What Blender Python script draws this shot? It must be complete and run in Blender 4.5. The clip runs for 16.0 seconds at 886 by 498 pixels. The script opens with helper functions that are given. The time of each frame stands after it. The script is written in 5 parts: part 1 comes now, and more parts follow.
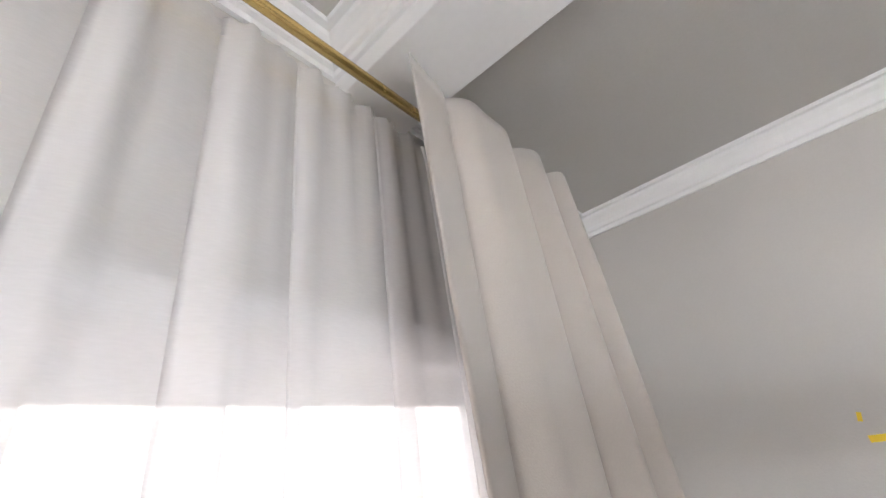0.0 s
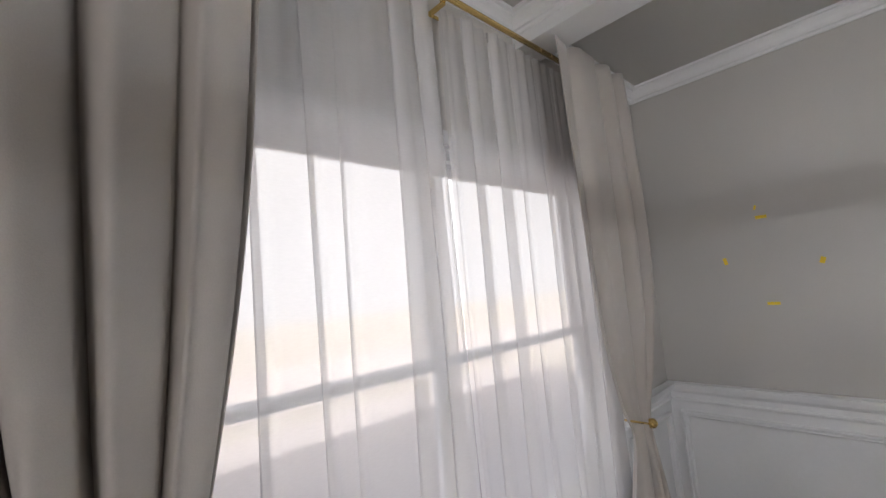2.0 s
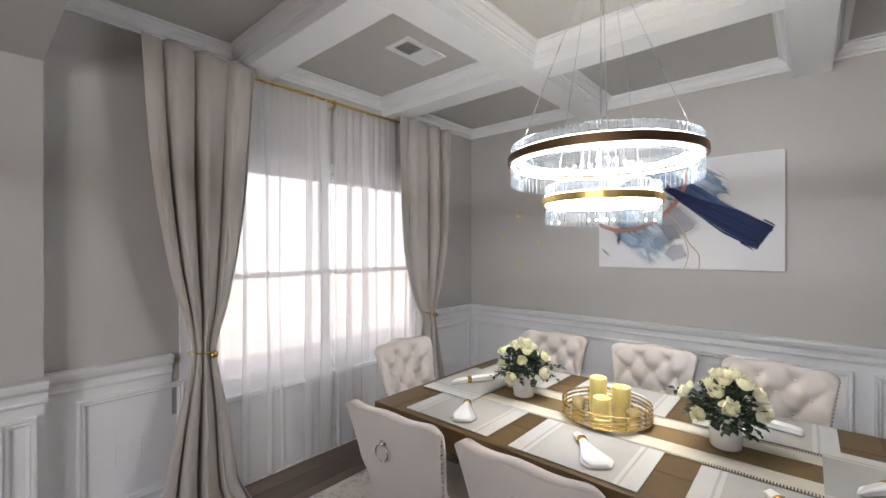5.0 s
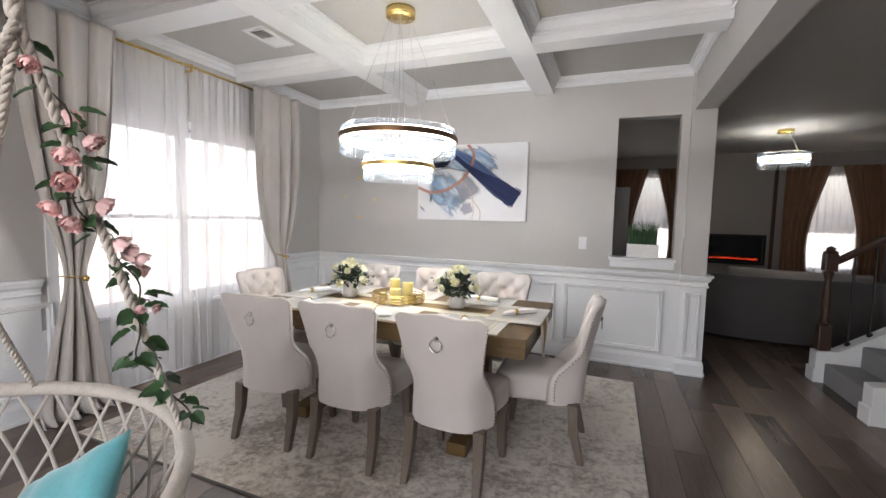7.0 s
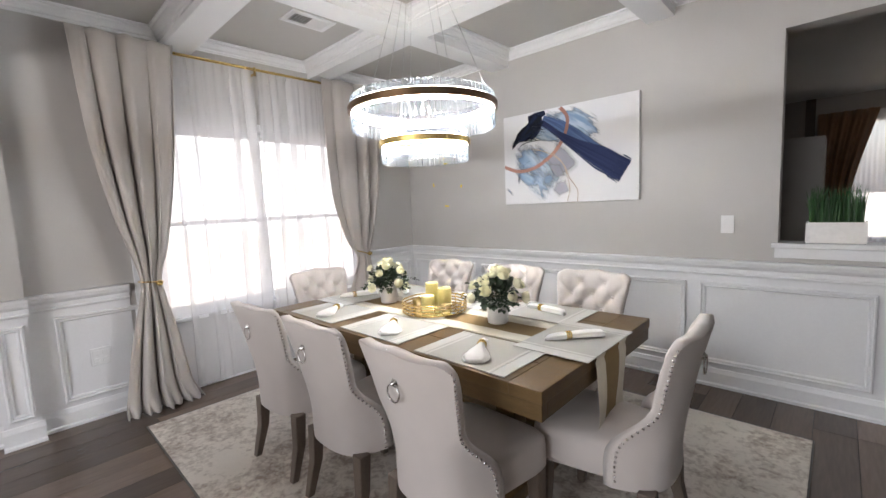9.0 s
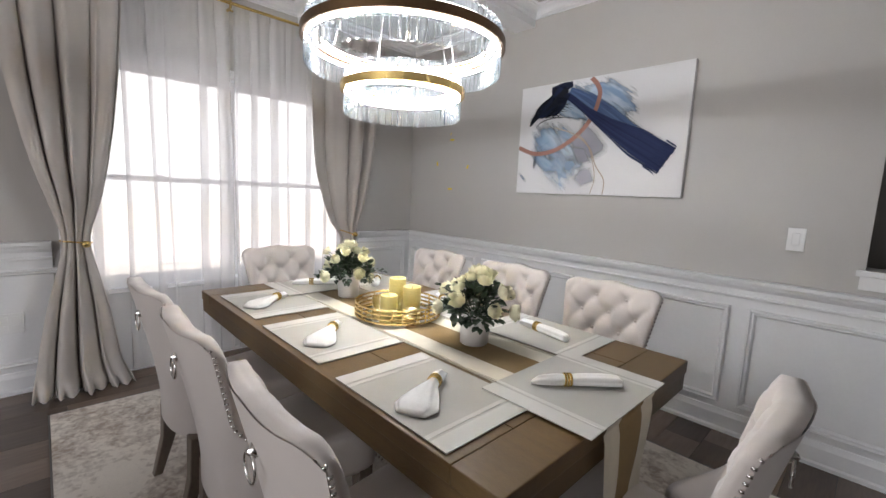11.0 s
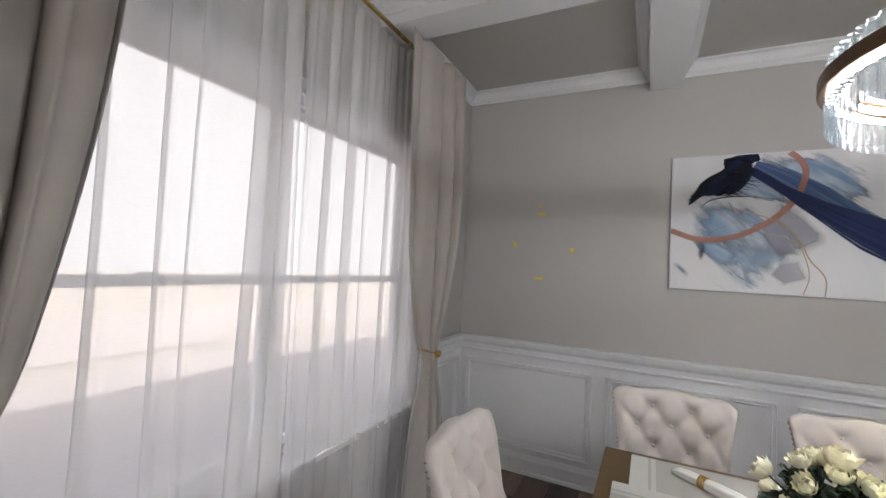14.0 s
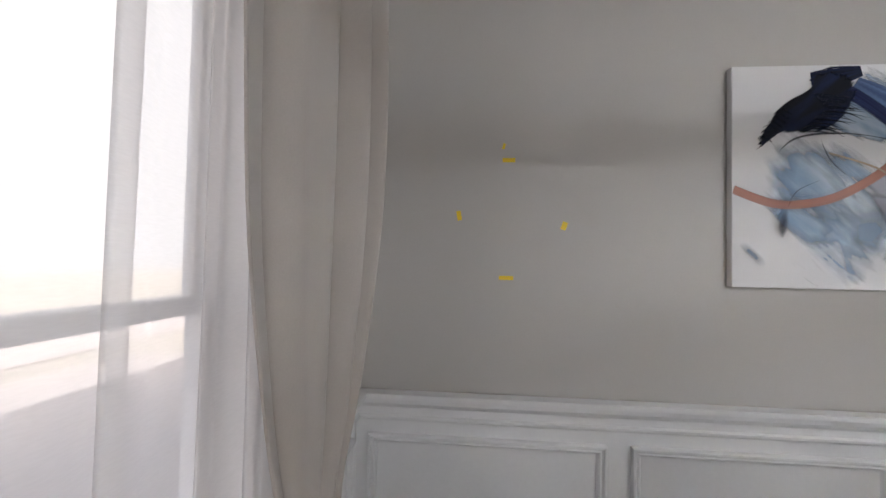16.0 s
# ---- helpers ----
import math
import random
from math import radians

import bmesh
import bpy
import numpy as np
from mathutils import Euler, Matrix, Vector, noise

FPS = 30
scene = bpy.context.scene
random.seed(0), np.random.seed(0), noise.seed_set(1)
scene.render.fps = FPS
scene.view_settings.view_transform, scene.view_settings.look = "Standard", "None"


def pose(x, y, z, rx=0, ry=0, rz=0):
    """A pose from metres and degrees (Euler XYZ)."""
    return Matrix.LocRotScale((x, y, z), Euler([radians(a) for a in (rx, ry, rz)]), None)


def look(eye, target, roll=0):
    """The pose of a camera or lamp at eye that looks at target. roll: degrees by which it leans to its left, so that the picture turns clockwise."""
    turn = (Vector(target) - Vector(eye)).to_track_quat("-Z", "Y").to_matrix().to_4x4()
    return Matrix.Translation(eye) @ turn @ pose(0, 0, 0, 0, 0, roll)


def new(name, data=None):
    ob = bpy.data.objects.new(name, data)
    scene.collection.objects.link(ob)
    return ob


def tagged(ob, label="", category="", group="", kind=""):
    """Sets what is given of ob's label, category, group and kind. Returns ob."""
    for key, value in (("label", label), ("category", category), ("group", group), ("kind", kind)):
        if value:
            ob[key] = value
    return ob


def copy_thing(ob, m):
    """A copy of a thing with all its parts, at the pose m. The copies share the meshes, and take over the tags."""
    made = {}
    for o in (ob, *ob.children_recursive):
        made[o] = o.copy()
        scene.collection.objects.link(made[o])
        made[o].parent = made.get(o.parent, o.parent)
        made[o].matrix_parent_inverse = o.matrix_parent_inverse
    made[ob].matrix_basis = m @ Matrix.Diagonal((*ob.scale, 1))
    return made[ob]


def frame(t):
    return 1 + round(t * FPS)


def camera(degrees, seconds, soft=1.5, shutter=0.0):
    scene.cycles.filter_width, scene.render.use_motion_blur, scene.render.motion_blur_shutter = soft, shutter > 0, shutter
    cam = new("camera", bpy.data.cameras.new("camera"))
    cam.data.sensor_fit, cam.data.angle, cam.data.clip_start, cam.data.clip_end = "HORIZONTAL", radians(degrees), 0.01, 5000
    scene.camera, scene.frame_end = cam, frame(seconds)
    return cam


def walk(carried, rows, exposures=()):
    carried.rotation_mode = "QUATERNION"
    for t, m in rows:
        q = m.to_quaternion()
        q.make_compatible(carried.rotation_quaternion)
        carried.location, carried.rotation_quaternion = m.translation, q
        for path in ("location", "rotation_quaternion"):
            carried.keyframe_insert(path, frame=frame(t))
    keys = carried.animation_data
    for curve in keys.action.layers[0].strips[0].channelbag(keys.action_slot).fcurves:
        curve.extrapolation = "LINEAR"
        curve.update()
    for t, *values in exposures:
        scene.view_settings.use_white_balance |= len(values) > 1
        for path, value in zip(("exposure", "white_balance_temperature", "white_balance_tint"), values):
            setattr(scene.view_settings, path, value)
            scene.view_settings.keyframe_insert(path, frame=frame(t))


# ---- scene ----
cam = camera(93.4, 16.0)
PATH = [
    (0, (-0.036, 0.544, 1.889), (-1.123, 1.947, 2.81), -8.6),
    (0.5, (-0.081, 0.262, 1.74), (-1.186, 1.839, 2.281), -10.6),
    (1, (0.045, -0.025, 1.634), (-1.232, 1.46, 2.04), -7.4),
    (1.5, (0.253, -0.306, 1.596), (-1.153, 1.087, 1.882), -6.0),
    (2, (0.461, -0.568, 1.567), (-0.987, 0.797, 1.764), -5.0),
    (2.5, (0.772, -0.672, 1.548), (-0.733, 0.624, 1.781), -4.1),
    (3, (1.097, -0.794, 1.528), (-0.455, 0.449, 1.748), -2.6),
    (3.5, (1.413, -0.876, 1.534), (-0.136, 0.383, 1.656), -1.0),
    (6, (2.476, -1.867, 1.422), (1.476, -0.135, 1.359), 0.5),
    (6.5, (2.619, -2.075, 1.377), (1.822, -0.244, 1.27), 1.5),
    (7, (2.843, -2.131, 1.358), (2.103, -0.279, 1.21), 1.4),
    (7.5, (3.075, -2.053, 1.343), (2.167, -0.285, 1.126), 2.1),
    (8, (3.08, -1.838, 1.33), (2.117, -0.091, 1.181), 1.1),
    (8.5, (3.034, -1.568, 1.338), (1.928, 0.086, 1.129), -2.1),
    (9, (3.14, -1.202, 1.362), (1.769, 0.238, 1.154), -2.6),
    (11.5, (2.651, -0.646, 1.286), (1.26, 0.765, 1.01), 4.1),
    (12, (2.321, -0.682, 1.287), (1.027, 0.825, 1.05), 3.5),
    (12.5, (1.925, -0.781, 1.396), (0.671, 0.778, 1.4), 3.8),
    (13, (1.533, -0.9, 1.447), (0.398, 0.743, 1.561), 3.3),
    (13.5, (1.1, -0.843, 1.427), (0.021, 0.836, 1.567), 4.0),
    (14, (0.713, -0.77, 1.402), (-0.176, 1.02, 1.484), 3.0),
    (14.5, (0.435, -0.538, 1.389), (-0.263, 1.335, 1.444), 1.2),
    (15, (0.203, -0.194, 1.363), (-0.293, 1.744, 1.384), 1.9),
    (15.5, (-0.009, 0.157, 1.394), (-0.294, 2.137, 1.403), 1.7),
    (16, (-0.089, 0.547, 1.409), (-0.259, 2.539, 1.47), 1.2),
]
walk(cam, [(t, look(eye, target, roll)) for t, eye, target, roll in PATH], [(t, ev, 6300, 11) for t, ev in ((0, 3.4), (0.5, 2.7), (1.0, 2.03), (1.5, 2.1), (2.5, 2.45), (3.5, 2.5), (6, 2.8), (7, 3.05), (9, 3.05), (11.5, 2.53), (12.5, 2.33), (14.5, 2.28), (15.2, 2.28), (16, 2.38))])
# ---- world and sun ----
world = bpy.data.worlds.new("sky")
scene.world = world
world.use_nodes = True
wn = world.node_tree.nodes
sky = wn.new("ShaderNodeTexSky")
sky.sky_type, sky.sun_disc = "NISHITA", False
sky.sun_elevation, sky.sun_rotation = radians(55), radians(90)
sky.air_density, sky.dust_density, sky.ozone_density = 1.0, 8.0, 0.4
world.node_tree.links.new(sky.outputs[0], wn["Background"].inputs[0])
wn["Background"].inputs[1].default_value = 0.10
sun = new("sun", bpy.data.lights.new("sun", "SUN"))
sun.data.energy, sun.data.angle, sun.data.color = 1.35, radians(0.6), (1.0, 0.95, 0.88)
sun.matrix_world = look((4.7, 0.0, 6.71), (0, 0, 0))
# added fill lamp at an unseen, assumed opening in the south wall
entry = new("entry_fill", bpy.data.lights.new("entry_fill", "AREA"))
entry.data.shape, entry.data.size, entry.data.size_y, entry.data.energy = "RECTANGLE", 2.3, 1.9, 10.5
entry.data.color = (1.0, 0.97, 0.95)
entry.matrix_world = look((2.2, -4.27, 1.35), (2.7, 0, 0.6))

# ---- materials ----
MATS = {}


def mat(name, base, rough=0.5, metal=0.0, vary=0.08, scale=6.0, fine=90.0, bump=0.0, bump_scale=0.0, sheen=0.0, random_amount=0.0, stretch=(1, 1, 1), spec=0.5, second=None):
    """Principled material with two scales of colour variation and relief."""
    if name in MATS:
        return MATS[name]
    m = bpy.data.materials.new(name)
    m.use_nodes = True
    n, l = m.node_tree.nodes, m.node_tree.links
    b = n["Principled BSDF"]
    co = n.new("ShaderNodeTexCoord")
    mp = n.new("ShaderNodeMapping")
    mp.inputs["Scale"].default_value = stretch
    l.new(co.outputs["Object"], mp.inputs[0])
    n1, n2 = n.new("ShaderNodeTexNoise"), n.new("ShaderNodeTexNoise")
    n1.inputs["Scale"].default_value, n2.inputs["Scale"].default_value = scale, fine
    n1.inputs["Detail"].default_value, n2.inputs["Detail"].default_value = 4, 3
    l.new(mp.outputs[0], n1.inputs["Vector"]), l.new(mp.outputs[0], n2.inputs["Vector"])
    add = n.new("ShaderNodeMath")
    add.operation = "ADD"
    l.new(n1.outputs[0], add.inputs[0]), l.new(n2.outputs[0], add.inputs[1])
    rg = n.new("ShaderNodeMapRange")
    rg.inputs[1].default_value, rg.inputs[2].default_value = 0.6, 1.4
    rg.inputs[3].default_value, rg.inputs[4].default_value = 1 - vary, 1 + vary
    l.new(add.outputs[0], rg.inputs[0])
    hsv = n.new("ShaderNodeHueSaturation")
    hsv.inputs["Color"].default_value = (*base, 1)
    if second:
        mx = n.new("ShaderNodeMix")
        mx.data_type = "RGBA"
        mx.inputs[6].default_value, mx.inputs[7].default_value = (*base, 1), (*second, 1)
        st = n.new("ShaderNodeMapRange")
        st.inputs[1].default_value, st.inputs[2].default_value = 0.42, 0.6
        l.new(n1.outputs[0], st.inputs[0]), l.new(st.outputs[0], mx.inputs[0]), l.new(mx.outputs[2], hsv.inputs["Color"])
    last = rg.outputs[0]
    if random_amount:
        oi, geo = n.new("ShaderNodeObjectInfo"), n.new("ShaderNodeNewGeometry")
        s = n.new("ShaderNodeMath")
        s.operation = "ADD"
        l.new(oi.outputs["Random"], s.inputs[0]), l.new(geo.outputs["Random Per Island"], s.inputs[1])
        fr = n.new("ShaderNodeMath")
        fr.operation = "FRACT"
        l.new(s.outputs[0], fr.inputs[0])
        r2 = n.new("ShaderNodeMapRange")
        r2.inputs[3].default_value, r2.inputs[4].default_value = 1 - random_amount, 1 + random_amount
        l.new(fr.outputs[0], r2.inputs[0])
        mu = n.new("ShaderNodeMath")
        mu.operation = "MULTIPLY"
        l.new(last, mu.inputs[0]), l.new(r2.outputs[0], mu.inputs[1])
        last = mu.outputs[0]
    l.new(last, hsv.inputs["Value"])
    l.new(hsv.outputs[0], b.inputs["Base Color"])
    rr = n.new("ShaderNodeMapRange")
    rr.inputs[3].default_value, rr.inputs[4].default_value = max(0.02, rough - 0.08), min(1, rough + 0.08)
    l.new(n1.outputs[0], rr.inputs[0]), l.new(rr.outputs[0], b.inputs["Roughness"])
    b.inputs["Metallic"].default_value = metal
    b.inputs["Specular IOR Level"].default_value = spec
    b.inputs["Sheen Weight"].default_value = sheen
    if bump:
        bp = n.new("ShaderNodeBump")
        bp.inputs["Strength"].default_value, bp.inputs["Distance"].default_value = 0.6, bump
        src = n2
        if bump_scale:
            src = n.new("ShaderNodeTexNoise")
            src.inputs["Scale"].default_value = bump_scale
            l.new(mp.outputs[0], src.inputs["Vector"])
        l.new(src.outputs[0], bp.inputs["Height"]), l.new(bp.outputs[0], b.inputs["Normal"])
    MATS[name] = m
    return m


def glowing(name, colour, strength):
    m = bpy.data.materials.new(name)
    m.use_nodes = True
    b = m.node_tree.nodes["Principled BSDF"]
    b.inputs["Base Color"].default_value = (0.06, 0.06, 0.06, 1)
    b.inputs["Emission Color"].default_value = (*colour, 1)
    b.inputs["Emission Strength"].default_value = strength
    return m


def see_through(name, colour, clear, translucent=0.5, weave=0.0, rough=0.0, gloss=0.0, tint=(1, 1, 1)):
    """Thin cloth or crystal: part transparent, part translucent and diffuse, with some gloss."""
    m = bpy.data.materials.new(name)
    m.use_nodes = True
    n, l = m.node_tree.nodes, m.node_tree.links
    n.remove(n["Principled BSDF"])
    out = n["Material Output"]
    tr, tl, df = n.new("ShaderNodeBsdfTransparent"), n.new("ShaderNodeBsdfTranslucent"), n.new("ShaderNodeBsdfDiffuse")
    tr.inputs[0].default_value = (*tint, 1)
    tl.inputs[0].default_value = df.inputs[0].default_value = (*colour, 1)
    a, c = n.new("ShaderNodeMixShader"), n.new("ShaderNodeMixShader")
    a.inputs[0].default_value = translucent
    l.new(df.outputs[0], a.inputs[1]), l.new(tl.outputs[0], a.inputs[2])
    c.inputs[0].default_value = clear
    if weave:
        co, ns, rg = n.new("ShaderNodeTexCoord"), n.new("ShaderNodeTexNoise"), n.new("ShaderNodeMapRange")
        ns.inputs["Scale"].default_value = 60
        mp = n.new("ShaderNodeMapping")
        mp.inputs["Scale"].default_value = (1, 1, 6)
        l.new(co.outputs["Object"], mp.inputs[0]), l.new(mp.outputs[0], ns.inputs["Vector"])
        rg.inputs[3].default_value, rg.inputs[4].default_value = clear - weave, clear + weave
        l.new(ns.outputs[0], rg.inputs[0]), l.new(rg.outputs[0], c.inputs[0])
    l.new(a.outputs[0], c.inputs[1]), l.new(tr.outputs[0], c.inputs[2])
    last = c
    if gloss:
        gl, g, lw = n.new("ShaderNodeBsdfGlossy"), n.new("ShaderNodeMixShader"), n.new("ShaderNodeLayerWeight")
        gl.inputs["Roughness"].default_value = rough
        lw.inputs[0].default_value = gloss
        l.new(lw.outputs["Fresnel"], g.inputs[0]), l.new(c.outputs[0], g.inputs[1]), l.new(gl.outputs[0], g.inputs[2])
        last = g
    l.new(last.outputs[0], out.inputs[0])
    return m


WALL = mat("greige_paint", (0.50, 0.482, 0.465), 0.55, vary=0.03, scale=3, fine=160, bump=0.0006, bump_scale=220)
CEIL = mat("greige_ceiling_paint", (0.51, 0.495, 0.475), 0.7, vary=0.03, scale=2.5, fine=120, bump=0.0006, bump_scale=180)
WHITE = mat("white_trim_paint", (0.78, 0.78, 0.79), 0.35, vary=0.025, scale=4, fine=60, bump=0.0003, bump_scale=90)
PLANK = mat("dark_plank", (0.125, 0.090, 0.070), 0.24, vary=0.20, scale=1.1, fine=7, random_amount=0.45, stretch=(9, 1, 1))


def distressed(name, light, dark):
    """Low rug pile with a worn, blotchy pattern: broad worn areas filled with fine broken marks."""
    m = mat(name, light, 0.95, vary=0.10, scale=5, fine=240, bump=0.004, bump_scale=260, sheen=0.25)
    n, l = m.node_tree.nodes, m.node_tree.links
    hsv = [k for k in n if k.type == "HUE_SAT"][0]
    co = n.new("ShaderNodeTexCoord")
    a, b, c = n.new("ShaderNodeTexNoise"), n.new("ShaderNodeTexNoise"), n.new("ShaderNodeTexNoise")
    for k, sc, de, di in ((a, 1.6, 3, 0.8), (b, 9.0, 8, 1.2), (c, 38.0, 4, 0.5)):
        k.inputs["Scale"].default_value, k.inputs["Detail"].default_value, k.inputs["Distortion"].default_value = sc, de, di
        l.new(co.outputs["Object"], k.inputs["Vector"])
    s1, s2 = n.new("ShaderNodeMath"), n.new("ShaderNodeMath")
    s1.operation = s2.operation = "ADD"
    l.new(a.outputs[0], s1.inputs[0]), l.new(b.outputs[0], s1.inputs[1])
    l.new(s1.outputs[0], s2.inputs[0]), l.new(c.outputs[0], s2.inputs[1])
    rg, mx = n.new("ShaderNodeMapRange"), n.new("ShaderNodeMix")
    rg.inputs[1].default_value, rg.inputs[2].default_value = 1.40, 1.82
    mx.data_type = "RGBA"
    mx.inputs[6].default_value, mx.inputs[7].default_value = (*light, 1), (*dark, 1)
    l.new(s2.outputs[0], rg.inputs[0]), l.new(rg.outputs[0], mx.inputs[0]), l.new(mx.outputs[2], hsv.inputs["Color"])
    return m


RUG = distressed("rug_pile", (0.71, 0.655, 0.58), (0.33, 0.265, 0.215))
DRAPE = mat("linen_drape", (0.45, 0.415, 0.385), 0.85, vary=0.05, scale=7, fine=320, bump=0.0008, bump_scale=420, sheen=0.25)
SHEER = see_through("sheer_voile", (0.95, 0.94, 0.945), 0.51, 0.36, weave=0.025)
GOLD = mat("brushed_gold", (0.80, 0.58, 0.22), 0.25, 1.0, vary=0.08, scale=20)
BRONZE = mat("dark_bronze_band", (0.20, 0.125, 0.07), 0.38, 1.0, vary=0.12, scale=9)
CHROME = mat("chrome", (0.72, 0.70, 0.68), 0.14, 1.0, vary=0.05, scale=30)
STEEL = mat("cable_steel", (0.60, 0.60, 0.60), 0.3, 1.0)
LINEN = mat("cream_upholstery", (0.60, 0.545, 0.51), 0.9, vary=0.05, scale=9, fine=420, bump=0.0007, bump_scale=520, sheen=0.35)
LEG = mat("grey_brown_wood", (0.145, 0.112, 0.088), 0.5, vary=0.25, scale=6, fine=60, stretch=(6, 6, 1), bump=0.0005)
OAK = mat("walnut_table", (0.135, 0.083, 0.032), 0.42, vary=0.28, scale=5, fine=70, stretch=(1, 9, 9), random_amount=0.16, bump=0.0006, spec=0.3)
MATG = mat("grey_placemat", (0.43, 0.42, 0.39), 0.75, vary=0.06, scale=10, fine=300, bump=0.0008, bump_scale=380)
MATB = mat("placemat_border", (0.55, 0.54, 0.51), 0.7, vary=0.05, scale=12, fine=300)
CREAM = mat("cream_runner", (0.64, 0.60, 0.50), 0.85, vary=0.08, scale=20, fine=260, bump=0.001, bump_scale=330)
RUNB = mat("golden_brown_stripe", (0.23, 0.155, 0.065), 0.8, vary=0.12, scale=15, fine=260)
NAPKIN = mat("white_napkin", (0.82, 0.81, 0.79), 0.8, vary=0.04, scale=15, bump=0.0006)
PORC = mat("white_ceramic", (0.76, 0.74, 0.72), 0.3, vary=0.06, scale=10, fine=40)
WAX = mat("yellow_candle_wax", (0.58, 0.48, 0.17), 0.5, vary=0.08, scale=9)
PETAL = mat("cream_rose_petal", (0.90, 0.86, 0.64), 0.7, vary=0.08, scale=14, random_amount=0.10)
PINK = mat("pink_rose_petal", (0.84, 0.56, 0.55), 0.7, vary=0.15, scale=14, random_amount=0.15)
LEAF = mat("eucalyptus_leaf", (0.036, 0.058, 0.032), 0.5, vary=0.2, scale=20, random_amount=0.3)
VINE = mat("vine_leaf", (0.03, 0.075, 0.025), 0.5, vary=0.2, scale=20, random_amount=0.3)
GRASS = mat("artificial_grass", (0.03, 0.085, 0.025), 0.55, vary=0.2, scale=20, random_amount=0.4)
MIRROR = mat("mirror", (0.85, 0.85, 0.85), 0.03, 1.0, vary=0.01)
PLATE = mat("switch_plate_plastic", (0.78, 0.78, 0.78), 0.35, vary=0.02)
DARK = mat("vent_shade_grey", (0.22, 0.21, 0.20), 0.5, 0.3)
TAPE = mat("yellow_tape", (0.85, 0.62, 0.03), 0.55, vary=0.05)
ROPE = mat("cotton_rope", (0.50, 0.45, 0.40), 0.9, vary=0.15, scale=40, fine=200, bump=0.003, bump_scale=160)
TEAL = mat("teal_velvet", (0.12, 0.40, 0.44), 0.8, vary=0.12, scale=9, sheen=0.5, bump=0.001)
ORANGE = mat("orange_cushion", (0.85, 0.18, 0.02), 0.8, vary=0.08, scale=9)
SOFA = mat("grey_sofa_fabric", (0.10, 0.09, 0.088), 0.9, vary=0.08, scale=6, fine=250, bump=0.001, sheen=0.3)
SOFAL = mat("pale_sofa_fabric", (0.36, 0.33, 0.31), 0.9, vary=0.08, scale=6, fine=250, bump=0.001)
BROWNC = mat("brown_satin_drape", (0.20, 0.10, 0.045), 0.55, vary=0.12, scale=5, fine=150, sheen=0.2)
LWALL = mat("taupe_living_wall", (0.30, 0.27, 0.25), 0.6, vary=0.04, scale=3, fine=140)
DWOOD = mat("dark_stained_wood", (0.055, 0.03, 0.02), 0.35, vary=0.2, scale=5, fine=60, stretch=(1, 1, 5))
BLACK = mat("black_iron", (0.02, 0.02, 0.02), 0.4, 0.6)
GLASSB = mat("black_firebox_glass", (0.012, 0.012, 0.012), 0.1, vary=0.02)
CARPET = mat("grey_stair_carpet", (0.27, 0.265, 0.27), 0.95, vary=0.1, scale=8, fine=280, bump=0.003, bump_scale=300)
LAWN = mat("pale_dry_lawn", (0.245, 0.232, 0.205), 0.9, vary=0.25, scale=1.5, fine=30)
CONCRETE = mat("pale_concrete", (0.275, 0.257, 0.248), 0.9, vary=0.08, scale=2, fine=40)
LED = glowing("led_strip", (1.0, 0.99, 0.985), 8.0)
LEDI = glowing("led_strip_inner", (0.975, 0.985, 1.0), 72.0)
LEDL = glowing("led_strip_lower", (0.975, 0.985, 1.0), 22.0)
LEDT = glowing("led_strip_upper", (1.0, 0.97, 0.90), 3.5)
LED2 = glowing("led_strip_far", (1.0, 0.95, 0.88), 6.5)
EMBER = glowing("ember_glow", (1.0, 0.06, 0.015), 0.09)
STEM = mat("brown_wire_stem", (0.05, 0.04, 0.025), 0.6, vary=0.2, scale=30)
SKYGLOW = glowing("white_sky_glow", (1.0, 0.975, 0.97), 0.22)
CRYSTAL = see_through("crystal_rod", (0.82, 0.86, 0.89), 0.962, 0.5, rough=0.10, gloss=0.12, tint=(0.90, 0.92, 0.935))
GLASS = see_through("window_glass", (0.9, 0.92, 0.92), 0.97, 0.5, rough=0.0, gloss=0.12)

# ---- mesh helpers ----


def mesh_ob(name, bm, material, smooth=False):
    me = bpy.data.meshes.new(name)
    bm.normal_update()
    bm.to_mesh(me)
    bm.free()
    if smooth:
        me.shade_smooth()
    me.materials.append(material)
    return new(name, me)


def part(name, bm, material, parent, label="", smooth=False):
    ob = mesh_ob(name, bm, material, smooth)
    ob.parent = parent
    if label:
        tagged(ob, label)
    return ob


def thing(name, label, category, group="", m=None):
    ob = new(name)
    ob.empty_display_size = 0.1
    if m is not None:
        ob.matrix_world = m
    return tagged(ob, label, category, group)


def structure(name, bm, material, label="", smooth=False, category=""):
    return tagged(mesh_ob(name, bm, material, smooth), label, category, kind="structure")


def share(name, ob, m, parent):
    o = new(name, ob.data)
    o.parent = parent
    o.matrix_basis = m
    return o


def box(bm, x0, x1, y0, y1, z0, z1, bevel=0.0):
    r = bmesh.ops.create_cube(bm, size=1.0, matrix=Matrix.Translation(((x0 + x1) / 2, (y0 + y1) / 2, (z0 + z1) / 2)) @ Matrix.Diagonal((x1 - x0, y1 - y0, z1 - z0, 1)))
    if bevel:
        es = list({e for v in r["verts"] for e in v.link_edges})
        bmesh.ops.bevel(bm, geom=es, offset=bevel, segments=2, affect="EDGES", profile=0.5)
    return bm


def boxm(*a, bevel=0.0):
    return box(bmesh.new(), *a, bevel=bevel)


